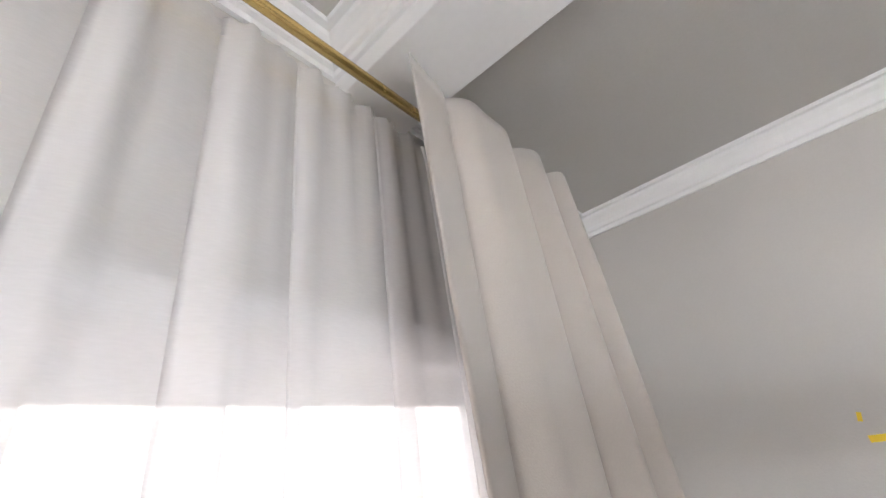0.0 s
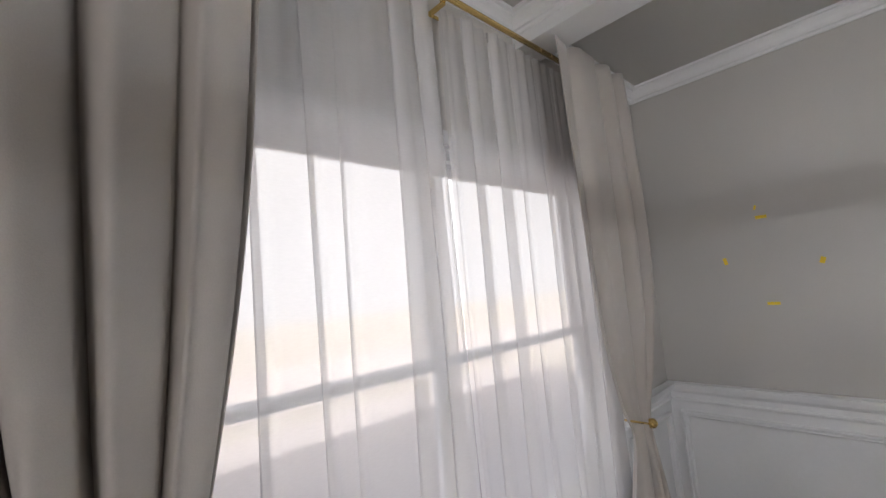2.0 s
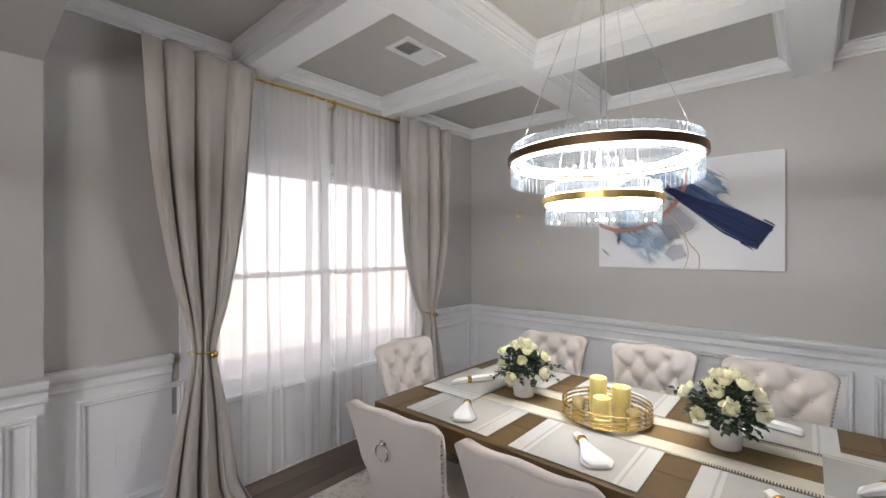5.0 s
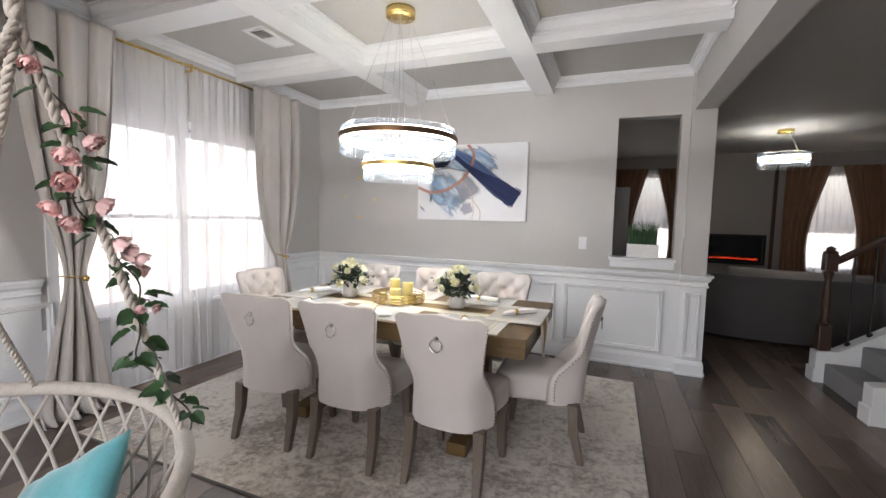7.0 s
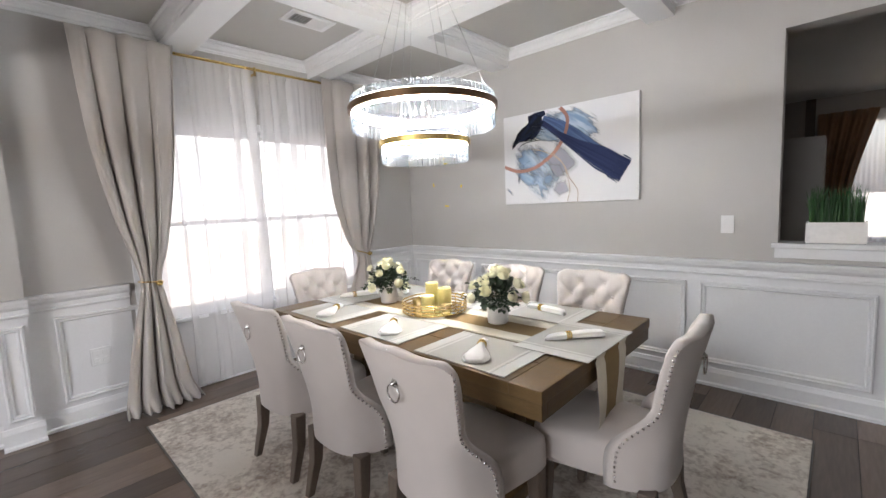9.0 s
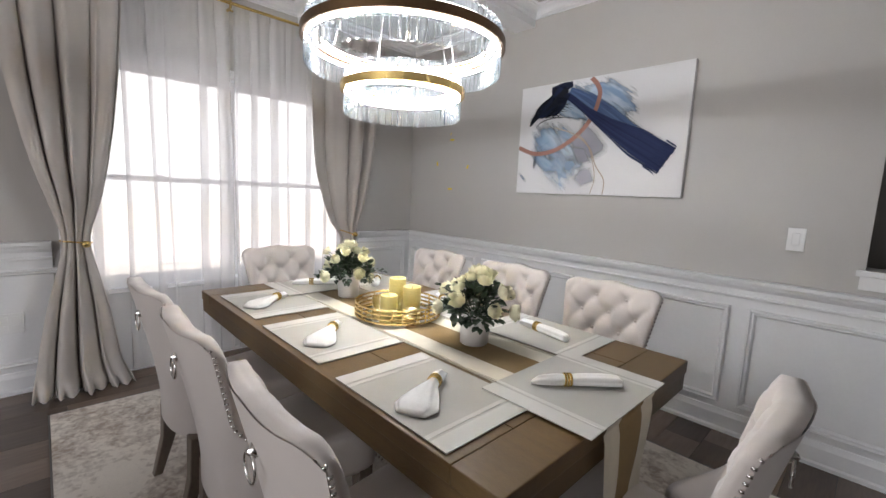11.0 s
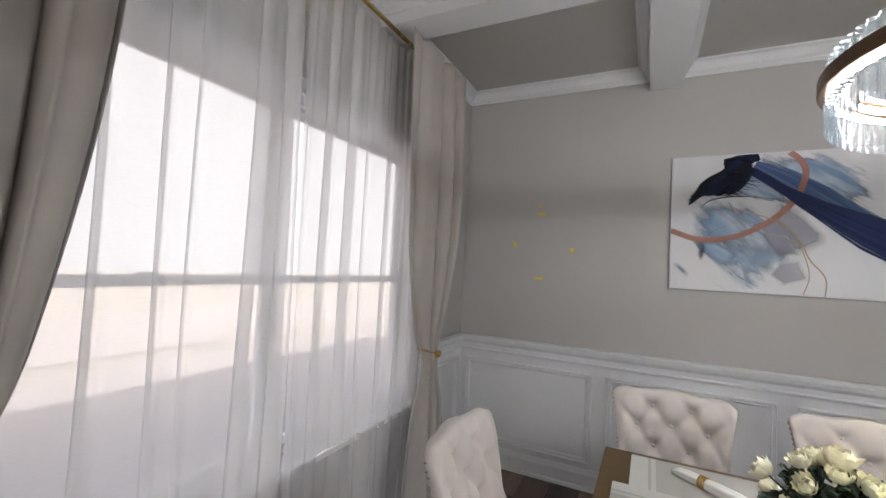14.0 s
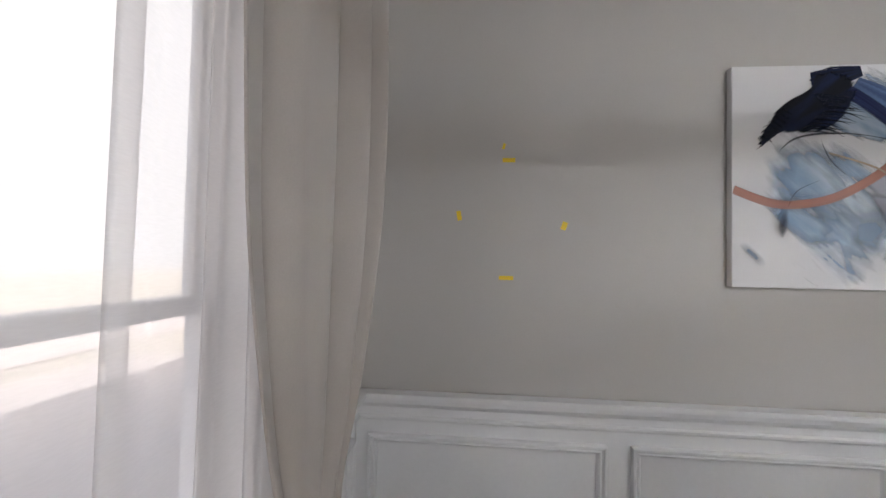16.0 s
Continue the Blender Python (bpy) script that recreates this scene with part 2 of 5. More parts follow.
def lathe(bm, prof, segs=24, c=(0, 0, 0), closed=False):
    """Turn a profile of (radius, z) round the upright axis through c."""
    rings = []
    for r, z in prof:
        rings.append([bm.verts.new((c[0] + r * math.cos(2 * math.pi * i / segs), c[1] + r * math.sin(2 * math.pi * i / segs), c[2] + z)) for i in range(segs)])
    if closed:
        rings.append(rings[0])
    for a, b in zip(rings, rings[1:]):
        for i in range(segs):
            j = (i + 1) % segs
            bm.faces.new((a[i], a[j], b[j], b[i]))
    if not closed:
        if prof[0][0] > 1e-4:
            bm.faces.new(rings[0][::-1])
        if prof[-1][0] > 1e-4:
            bm.faces.new(rings[-1])
    return bm


def tube(bm, pts, r, segs=8, closed=False, taper=None):
    pts = [Vector(p) for p in pts]
    n = len(pts)
    rings = []
    side = None
    for i, p in enumerate(pts):
        d = (pts[(i + 1) % n] - pts[i - 1]) if closed else (pts[min(i + 1, n - 1)] - pts[max(i - 1, 0)])
        d.normalize()
        if side is None:
            side = d.orthogonal().normalized()
        side = (side - d * side.dot(d)).normalized()
        up = d.cross(side)
        rr = r if taper is None else taper[i]
        rings.append([bm.verts.new(p + rr * (math.cos(2 * math.pi * k / segs) * side + math.sin(2 * math.pi * k / segs) * up)) for k in range(segs)])
    for i in range(n if closed else n - 1):
        a, b = rings[i], rings[(i + 1) % n]
        for k in range(segs):
            bm.faces.new((a[k], a[(k + 1) % segs], b[(k + 1) % segs], b[k]))
    if not closed:
        bm.faces.new(rings[0][::-1]), bm.faces.new(rings[-1])
    return bm


def torus(bm, R, r, m=Matrix(), segs=28, small=8):
    return tube(bm, [m @ Vector((R * math.cos(2 * math.pi * i / segs), R * math.sin(2 * math.pi * i / segs), 0)) for i in range(segs)], r, small, True)


def grid(bm, f, nu, nv, wrap=False):
    """A sheet of nu by nv cells through f(u, v), with u and v from 0 to 1."""
    vs = [[bm.verts.new(f(i / nu, j / nv)) for j in range(nv + 1)] for i in range(nu + (0 if wrap else 1))]
    for i in range(nu):
        a, b = vs[i], vs[(i + 1) % len(vs)]
        for j in range(nv):
            bm.faces.new((a[j], b[j], b[j + 1], a[j + 1]))
    return vs


def run(bm, prof, p0, p1, out):
    """Extrude a moulding profile of (distance from the wall, height) from p0 to p1; out is the wall's normal."""
    p0, p1, out = Vector(p0), Vector(p1), Vector(out)
    a = [bm.verts.new(p0 + out * d + Vector((0, 0, z))) for d, z in prof]
    b = [bm.verts.new(p1 + out * d + Vector((0, 0, z))) for d, z in prof]
    for i in range(len(prof)):
        j = (i + 1) % len(prof)
        bm.faces.new((a[i], a[j], b[j], b[i]))
    bm.faces.new(a[::-1]), bm.faces.new(b)
    return bm


def panel_frame(bm, origin, along, out, u0, u1, z0, z1):
    """A picture-frame moulding on a wall: four mitred strips with a stepped face."""
    origin, along, out = Vector(origin), Vector(along), Vector(out)
    prof = [(0.0, 0.0), (0.0, 0.016), (0.004, 0.024), (0.011, 0.025), (0.014, 0.016), (0.019, 0.013), (0.024, 0.017), (0.029, 0.015), (0.034, 0.006), (0.036, 0.0)]
    rings = []
    for inset, d in prof:
        rings.append([bm.verts.new(origin + along * u + out * d + Vector((0, 0, z))) for u, z in ((u0 + inset, z0 + inset), (u1 - inset, z0 + inset), (u1 - inset, z1 - inset), (u0 + inset, z1 - inset))])
    for a, b in zip(rings, rings[1:]):
        for i in range(4):
            bm.faces.new((a[i], a[(i + 1) % 4], b[(i + 1) % 4], b[i]))
    return bm


# ---- large structure: the dining room and the rooms around it ----
XW, YN, XE, YS = -0.56, 2.17, 3.47, -1.15      # west, north, east and south bounds of the dining room
CZ, BZ = 2.74, 2.60                              # ceiling and underside of the beams
WY0, WY1, WZ0, WZ1 = -0.52, 1.42, 0.58, 2.065     # window opening
OX0, OX1, OZ0, OZ1 = 2.865, 3.385, 1.03, 2.33    # opening in the north wall
FX1, FY0, LY1 = 7.6, -4.2, 7.7                   # far bounds

bm = bmesh.new()
box(bm, XW - 0.16, XW, WY1, YN + 0.14, 0, CZ)
box(bm, XW - 0.16, XW, FY0, WY0, 0, CZ)
box(bm, XW - 0.16, XW, WY0, WY1, 0, WZ0)
box(bm, XW - 0.16, XW, WY0, WY1, WZ1, CZ)
structure("wall_west", bm, WALL, "greige painted wall with the dining room window", category="wall")
bm = bmesh.new()
box(bm, XW, OX0, YN, YN + 0.14, 0, CZ)
box(bm, OX0, OX1, YN, YN + 0.14, 0, OZ0 - 0.03)
box(bm, OX0, OX1, YN, YN + 0.14, OZ1, CZ)
box(bm, OX1, 3.455, YN, YN + 0.14, 0, CZ)
box(bm, 3.455, 3.645, YN - 0.05, YN + 0.14, 0, CZ)
structure("wall_north", bm, WALL, "greige painted wall with an opening to the living room", category="wall")
bm = boxm(3.475, 3.64, FY0, YN - 0.05, 2.35, CZ)
structure("header_beam", bm, WALL, "greige drywall header between dining room and hall", category="header")
bm = boxm(XW, 3.475, YS - 0.17, YS, 2.35, CZ)
structure("header_south", bm, WALL, "greige drywall header towards the entrance", category="header")
bm = boxm(XW, XW + 0.09, YS - 0.17, YS, 0, 2.35)
structure("pilaster_west", bm, WALL, "greige wall return under the header", category="wall")

bm = bmesh.new()
box(bm, XW - 0.16, FX1 + 0.16, FY0 - 0.16, LY1 + 0.2, CZ, CZ + 0.15)
structure("ceiling", bm, CEIL, "greige coffered ceiling panels and flat hall ceiling", category="ceiling")
# unseen wall; its opening is assumed, to let the fill light in
bm = bmesh.new()
for a in ((XW - 0.16, 1.0, 0, CZ), (3.4, FX1, 0, CZ), (1.0, 3.4, 0, 0.4), (1.0, 3.4, 2.3, CZ)):
    box(bm, a[0], a[1], FY0 - 0.16, FY0, a[2], a[3])
structure("wall_south", bm, WALL, "plain greige wall behind the entrance", category="wall")
bm = boxm(FX1, FX1 + 0.16, FY0 - 0.16, LY1 + 0.2, 0, CZ)
structure("wall_east", bm, LWALL, "plain taupe wall beyond the stairs", category="wall")
bm = boxm(2.0, 2.14, YN + 0.14, LY1, 0, CZ)
structure("wall_living_west", bm, LWALL, "plain taupe living room side wall", category="wall")
bm = bmesh.new()
LW = ((3.15, 4.05), (6.15, 7.05))
LWZ0, LWZ1 = 0.55, 2.35
xs = [2.0, LW[0][0], LW[0][1], LW[1][0], LW[1][1], FX1]
for i in range(5):
    if i in (1, 3):
        box(bm, xs[i], xs[i + 1], LY1, LY1 + 0.16, 0, LWZ0)
        box(bm, xs[i], xs[i + 1], LY1, LY1 + 0.16, LWZ1, CZ)
    else:
        box(bm, xs[i], xs[i + 1], LY1, LY1 + 0.16, 0, CZ)
structure("wall_living_north", bm, LWALL, "taupe living room wall with two tall windows", category="wall")

# coffer beams: two along each direction, butted, with a crown round every coffer
BX = ((0.68, 0.87), (2.07, 2.26))
BY = ((-0.26, -0.06), (0.93, 1.11))
for a, b in BX:
    structure("ceiling_beam", boxm(a, b, YS, YN, BZ, CZ, bevel=0.002), WHITE, "white painted coffer beam across the room", category="beam")
for a, b in BY:
    for x0, x1 in ((XW, BX[0][0]), (BX[0][1], BX[1][0]), (BX[1][1], XE)):
        structure("ceiling_beam", boxm(x0, x1, a, b, BZ, CZ, bevel=0.002), WHITE, "white painted coffer beam along the room", category="beam")
CROWN = [(0, 0), (0, -0.086), (0.010, -0.086), (0.012, -0.071), (0.022, -0.067), (0.024, -0.052), (0.034, -0.036), (0.047, -0.025), (0.050, -0.013), (0.066, -0.012), (0.068, 0)]
bm = bmesh.new()
cx = [(XW, BX[0][0]), (BX[0][1], BX[1][0]), (BX[1][1], XE)]
cy = [(YS, BY[0][0]), (BY[0][1], BY[1][0]), (BY[1][1], YN)]
for x0, x1 in cx:
    for y0, y1 in cy:
        rings = []
        for d, z in CROWN[1:]:
            rings.append([bm.verts.new((x, y, CZ + z)) for x, y in ((x0 + d, y0 + d), (x1 - d, y0 + d), (x1 - d, y1 - d), (x0 + d, y1 - d))])
        for a, b in zip(rings, rings[1:]):
            for i in range(4):
                bm.faces.new((a[i], a[(i + 1) % 4], b[(i + 1) % 4], b[i]))
structure("crown_moulding", bm, WHITE, "white stepped crown moulding inside each coffer", category="moulding")

# wainscot lining, chair rail, baseboard and panel frames
RAIL = [(0.0, 0.798), (0.014, 0.798), (0.019, 0.804), (0.019, 0.812), (0.010, 0.818), (0.010, 0.846), (0.022, 0.851), (0.034, 0.867), (0.036, 0.883), (0.052, 0.887), (0.052, 0.906), (0.0, 0.909)]
BASE = [(0.0, 0.0), (0.030, 0.0), (0.030, 0.018), (0.018, 0.026), (0.018, 0.098), (0.012, 0.112), (0.006, 0.128), (0.0, 0.130)]
L = 0.008
for ext in (
        (XW, 3.455, YN - L, YN, 0, 0.82),
        (3.447, 3.653, YN - 0.05 - L, YN - 0.05, 0, 0.82),
        (3.645, 3.653, YN - 0.05, YN + 0.14, 0, 0.82),
        (XW, XW + L, WY1 + 0.1, YN - L, 0, 0.82),
        (XW, XW + L, WY0 - 0.1, WY1 + 0.1, 0, WZ0 - 0.02),
        (XW, XW + L, YS, WY0 - 0.1, 0, 0.82),
        (XW + 0.09, XW + 0.09 + L, YS - 0.17, YS, 0, 0.82),
        (XW, XW + L, FY0, YS - 0.17, 0, 0.82),
):
    structure("wainscot", boxm(*ext), WHITE, "white painted wainscot below the chair rail", category="wainscot")
N_, W_ = (0, -1, 0), (1, 0, 0)
RUNS = [((XW + L, YN - L, 0), (3.447, YN - L, 0), N_), ((3.44, YN - 0.05 - L, 0), (3.66, YN - 0.05 - L, 0), N_), ((XW + L, YS, 0), (XW + L, WY0 - 0.1, 0), W_), ((XW + L, WY1 + 0.1, 0), (XW + L, YN - L, 0), W_),
        ((XW + 0.09 + L, YS - 0.18, 0), (XW + 0.09 + L, YS + 0.012, 0), W_), ((XW + L, FY0, 0), (XW + L, YS - 0.17, 0), W_), ((3.653, YN - 0.05, 0), (3.653, YN + 0.15, 0), (1, 0, 0))]
for p, q, o in RUNS:
    structure("chair_rail", run(bmesh.new(), RAIL, p, q, o), WHITE, "white stepped chair rail moulding", category="moulding")
for p, q, o in RUNS + [((XW + L, WY0 - 0.1, 0), (XW + L, WY1 + 0.1, 0), W_)]:
    structure("baseboard", run(bmesh.new(), BASE, p, q, o), WHITE, "white stepped baseboard", category="moulding")
PANEL = "white picture-frame panel moulding on the wainscot"
for u0, u1 in ((-0.50, 0.395), (0.483, 1.365), (1.455, 2.356), (2.445, 3.322)):
    structure("panel_moulding", panel_frame(bmesh.new(), (0, YN - L, 0), (1, 0, 0), N_, u0, u1, 0.165, 0.745), WHITE, PANEL, category="moulding")
structure("panel_moulding", panel_frame(bmesh.new(), (0, YN - 0.05 - L, 0), (1, 0, 0), N_, 3.49, 3.61, 0.165, 0.745), WHITE, PANEL, category="moulding")
for u0, u1 in ((1.56, 2.09), (-1.03, -0.56), (-2.5, -1.42)):
    structure("panel_moulding", panel_frame(bmesh.new(), (XW + L, 0, 0), (0, 1, 0), W_, u0, u1, 0.165, 0.745), WHITE, PANEL, category="moulding")
structure("panel_moulding", panel_frame(bmesh.new(), (XW + 0.09 + L, 0, 0), (0, 1, 0), W_, YS - 0.145, YS - 0.025, 0.165, 0.745), WHITE, PANEL, category="moulding")
bm = bmesh.new()
box(bm, OX0 - 0.03, OX1 + 0.02, YN - 0.035, YN + 0.16, OZ0 - 0.03, OZ0, 0.004)
box(bm, OX0 - 0.015, OX1 + 0.01, YN - 0.016, YN, OZ0 - 0.095, OZ0 - 0.032, 0.003)
structure("trim_sill", bm, WHITE, "white painted sill of the wall opening", category="sill")

# dining room window: casing, sill, two double-hung units
win = tagged(new("window_1"), "white double-hung twin window behind sheer curtains", "window", kind="structure")
bm = bmesh.new()
FXI = XW - 0.082
MUL, MR = (0.430, 0.460), 1.31                   # mullion between the units, height of the meeting rails
for y0, y1 in ((WY0, WY0 + 0.025), MUL, (WY1 - 0.025, WY1)):
    box(bm, FXI - 0.07, FXI, y0, y1, WZ0, WZ1)
UNITS = ((WY0 + 0.025, MUL[0]), (MUL[1], WY1 - 0.025))
for a, b in UNITS:
    box(bm, FXI - 0.07, FXI, a, b, WZ0, WZ0 + 0.035)
    box(bm, FXI - 0.07, FXI, a, b, WZ1 - 0.02, WZ1)
part("window_frame", bm, WHITE, win)
for a, b in UNITS:
    for z0, z1, dx in ((WZ0 + 0.035, MR + 0.018, -0.012), (MR - 0.018, WZ1 - 0.02, -0.042)):
        bm = bmesh.new()
        x1 = FXI + dx
        box(bm, x1 - 0.024, x1, a, a + 0.020, z0, z1)
        box(bm, x1 - 0.024, x1, b - 0.020, b, z0, z1)
        box(bm, x1 - 0.024, x1, a + 0.020, b - 0.020, z0, z0 + 0.036)
        box(bm, x1 - 0.024, x1, a + 0.020, b - 0.020, z1 - 0.034, z1)
        sash = part("sash", bm, WHITE, win)
        g = part("pane", boxm(x1 - 0.014, x1 - 0.010, a + 0.020, b - 0.020, z0 + 0.036, z1 - 0.034), GLASS, sash)
        g.visible_shadow = False
    part("sash_lock", boxm(FXI - 0.020, FXI - 0.002, (a + b) / 2 - 0.025, (a + b) / 2 + 0.025, MR + 0.0185, MR + 0.030, bevel=0.003), WHITE, win)
bm = bmesh.new()
box(bm, XW - 0.081, XW + 0.05, WY0 - 0.06, WY1 + 0.06, WZ0 - 0.025, WZ0 + 0.004, 0.004)
box(bm, XW + L, XW + L + 0.012, WY0 - 0.04, WY1 + 0.04, WZ0 - 0.11, WZ0 - 0.026, 0.003)
part("window_sill", bm, WHITE, win)
# reveal liner: its white stands in for strong daylight on the wall returns
bm = bmesh.new()
for y0, y1, z0, z1 in ((WY0 - 0.004, WY0 + 0.006, WZ0 + 0.005, WZ1 + 0.004), (WY1 - 0.006, WY1 + 0.004, WZ0 + 0.005, WZ1 + 0.004), (WY0 + 0.006, WY1 - 0.006, WZ1 - 0.006, WZ1 + 0.004)):
    box(bm, FXI + 0.001, XW + 0.003, y0, y1, z0, z1, 0.001)
part("reveal", bm, WHITE, win, "window reveal, coloured white for the daylight on it")
bm = bmesh.new()
for y0, y1, z0, z1 in ((WY0 - 0.062, WY0 - 0.005, WZ0 + 0.005, WZ1 + 0.062), (WY1 + 0.005, WY1 + 0.062, WZ0 + 0.005, WZ1 + 0.062), (WY0 - 0.005, WY1 + 0.005, WZ1 + 0.005, WZ1 + 0.062)):
    box(bm, XW, XW + 0.016, y0, y1, z0, z1, 0.003)
part("casing", bm, WHITE, win)

# living room windows with sheers
for k, (a, b) in enumerate(LW):
    w = tagged(new("window_%d" % (k + 2)), "bright living room window with white sheer", "window", kind="structure")
    bm = bmesh.new()
    box(bm, a, a + 0.05, LY1 + 0.04, LY1 + 0.10, LWZ0, LWZ1)
    box(bm, b - 0.05, b, LY1 + 0.04, LY1 + 0.10, LWZ0, LWZ1)
    box(bm, a + 0.05, b - 0.05, LY1 + 0.04, LY1 + 0.10, LWZ0, LWZ0 + 0.05)
    box(bm, a + 0.05, b - 0.05, LY1 + 0.04, LY1 + 0.10, LWZ1 - 0.05, LWZ1)
    box(bm, a + 0.05, b - 0.05, LY1 + 0.05, LY1 + 0.09, 1.42, 1.47)
    part("window_frame", bm, WHITE, w)
    g = part("pane", boxm(a + 0.05, b - 0.05, LY1 + 0.068, LY1 + 0.072, LWZ0 + 0.05, LWZ1 - 0.05), GLASS, w)
    g.visible_shadow = False

# ---- outdoors ----
structure("ground", boxm(-160, 160, -160, 160, -0.9, -0.45), LAWN, "lawn around the house", category="ground")
structure("floor_slab", boxm(XW - 0.3, FX1 + 0.3, FY0 - 0.3, LY1 + 0.3, -0.45, -0.016), CONCRETE, "concrete slab under the floor", category="floor")
structure("road", boxm(-13, -7.5, -60, 60, -0.44, -0.43), CONCRETE, "pale street in front of the house", category="road")
structure("pavement", boxm(-6.6, -0.9, -7, 8, -0.449, -0.43), CONCRETE, "pale concrete driveway beside the house", category="pavement")
structure("trim_dark_post", boxm(2.70, 2.82, LY1 - 0.05, LY1 - 0.001, 0, CZ - 0.002), DWOOD, "dark stained wood wall trim", category="trim")
# unseen upper facade and eave, added and sized to cast shade across the driveway
bm = boxm(XW - 0.16, XW, FY0 - 0.16, LY1 + 0.2, CZ + 0.152, 5.62)
structure("upper_facade", bm, WALL, "unseen upper facade wall that shades the driveway", category="wall")
bm = boxm(XW - 0.55, XW + 0.1, FY0 - 0.5, LY1 + 0.5, 5.624, 5.75)
structure("roof_eave", bm, CONCRETE, "unseen roof eave that shades the driveway", category="roof")
# glowing sheet that stands in for the overbright white sky behind the street
structure("backdrop", boxm(-40.2, -40, -130, 330, -2, 45), SKYGLOW, "plain glowing white sheet for the bright sky beyond the street", category="sky")

# ---- curtains ----


def lerp(table, z):
    """Piecewise smooth reading of a table of (height, value) that falls in height."""
    n_ = len(table)
    for i in range(n_ - 1):
        (za, a), (zb, b) = table[i], table[i + 1]
        if z >= zb:
            h = zb - za
            ma = (b - table[i - 1][1]) / (zb - table[i - 1][0]) if i else (b - a) / h
            mb = (table[i + 2][1] - a) / (table[i + 2][0] - za) if i + 2 < n_ else (b - a) / h
            k = min(1.0, max(0.0, (z - za) / h))
            return (2 * k ** 3 - 3 * k * k + 1) * a + (k ** 3 - 2 * k * k + k) * h * ma + (3 * k * k - 2 * k ** 3) * b + (k ** 3 - k * k) * h * mb
    return table[-1][1]


def drape(name, label, left, right, x0, amp, folds, material, z1, z0, seed=0, pool=0.0):
    """A pleated cloth hung along y: left and right are its edges by height; amp is the depth of its folds by height."""
    rnd = random.Random(seed)
    ph = [rnd.uniform(0, 6.28) for _ in range(4)]
    bm = bmesh.new()

    def f(u, v):
        z = z1 + (z0 - z1) * v
        a, b, am = lerp(left, z), lerp(right, z), lerp(amp, z)
        w = folds * 2 * math.pi * u + ph[0] + 1.1 * math.sin(5 * u + ph[1]) + 0.25 * v * math.sin(7 * u + ph[2])
        s = 2 * abs(math.sin(w / 2)) ** 0.62 - 1
        x = x0 + am * (s + 0.30 * math.sin(1.3 * w + ph[3])) + 0.12 * am * math.sin(5 * v + 6 * u)
        y = a + (b - a) * u + 0.30 * am * math.cos(w)
        if pool:
            k = max(0.0, (0.10 - (z - z0)) / 0.10)
            x += pool * k * k * (0.6 + 0.4 * math.sin(3 * w))
        dz = 0.006 * math.sin(w) if v < 0.02 else 0.0
        return (x, y, z + dz)

    grid(bm, f, folds * 18, 60)
    ob = mesh_ob(name, bm, material, True)
    if label:
        tagged(ob, label, "curtain")
    md = ob.modifiers.new("thickness", "SOLIDIFY")
    md.thickness = 0.004
    return ob


ZT = 2.585
cS = thing("curtain", "greige linen drape tied back with a gold holdback", "curtain", "window drapes")
body = drape("cloth", "", [(ZT, -0.80), (1.9, -0.755), (1.4, -0.68), (1.1, -0.605), (0.95, -0.575), (0.85, -0.58), (0.5, -0.66), (0.02, -0.74)], [(ZT, -0.225), (1.75, -0.30), (1.2, -0.385), (0.95, -0.45), (0.85, -0.445), (0.5, -0.38), (0.15, -0.33), (0.02, -0.28)], -0.385, [(ZT, 0.026), (2.2, 0.040), (1.6, 0.050), (1.15, 0.034), (0.95, 0.020), (0.6, 0.040), (0.02, 0.050)], 4, DRAPE, ZT, 0.012, seed=4, pool=0.09)
body.parent = cS
cN = thing("curtain", "greige linen drape tied back with a gold holdback", "curtain", "window drapes")
body = drape("cloth", "", [(ZT, 0.96), (2.0, 0.96), (1.5, 0.99), (1.2, 1.07), (1.0, 1.155), (0.91, 1.225), (0.84, 1.235), (0.5, 1.11), (0.02, 1.06)], [(ZT, 1.60), (1.9, 1.57), (1.45, 1.525), (1.15, 1.46), (0.95, 1.40), (0.86, 1.395), (0.6, 1.44), (0.35, 1.50), (0.02, 1.54)], -0.385, [(ZT, 0.028), (2.2, 0.044), (1.6, 0.054), (1.15, 0.036), (0.92, 0.020), (0.6, 0.040), (0.02, 0.046)], 3, DRAPE, ZT, 0.012, seed=9, pool=0.05)
body.parent = cN
for c, ya, yb, yk in ((cS, -0.585, -0.44, -0.470), (cN, 1.240, 1.398, 1.372)):
    yc, hw = (ya + yb) / 2, (yb - ya) / 2
    tie = part("tieback", tube(bmesh.new(), [(-0.392 + 0.040 * math.sin(a), yc + hw * math.cos(a), 0.918 - (0.026 if c is cN else 0.008) * math.cos(a)) for a in [2 * math.pi * i / 26 for i in range(26)]], 0.005, 6, True), GOLD, c, "gold cord tieback", True)
    part("knob", lathe(bmesh.new(), [(0.0, -0.020), (0.014, -0.018), (0.022, -0.006), (0.022, 0.006), (0.013, 0.018), (0.0, 0.020)], 14, (-0.350, yk, 0.905)), GOLD, tie, "gold holdback knob", True)



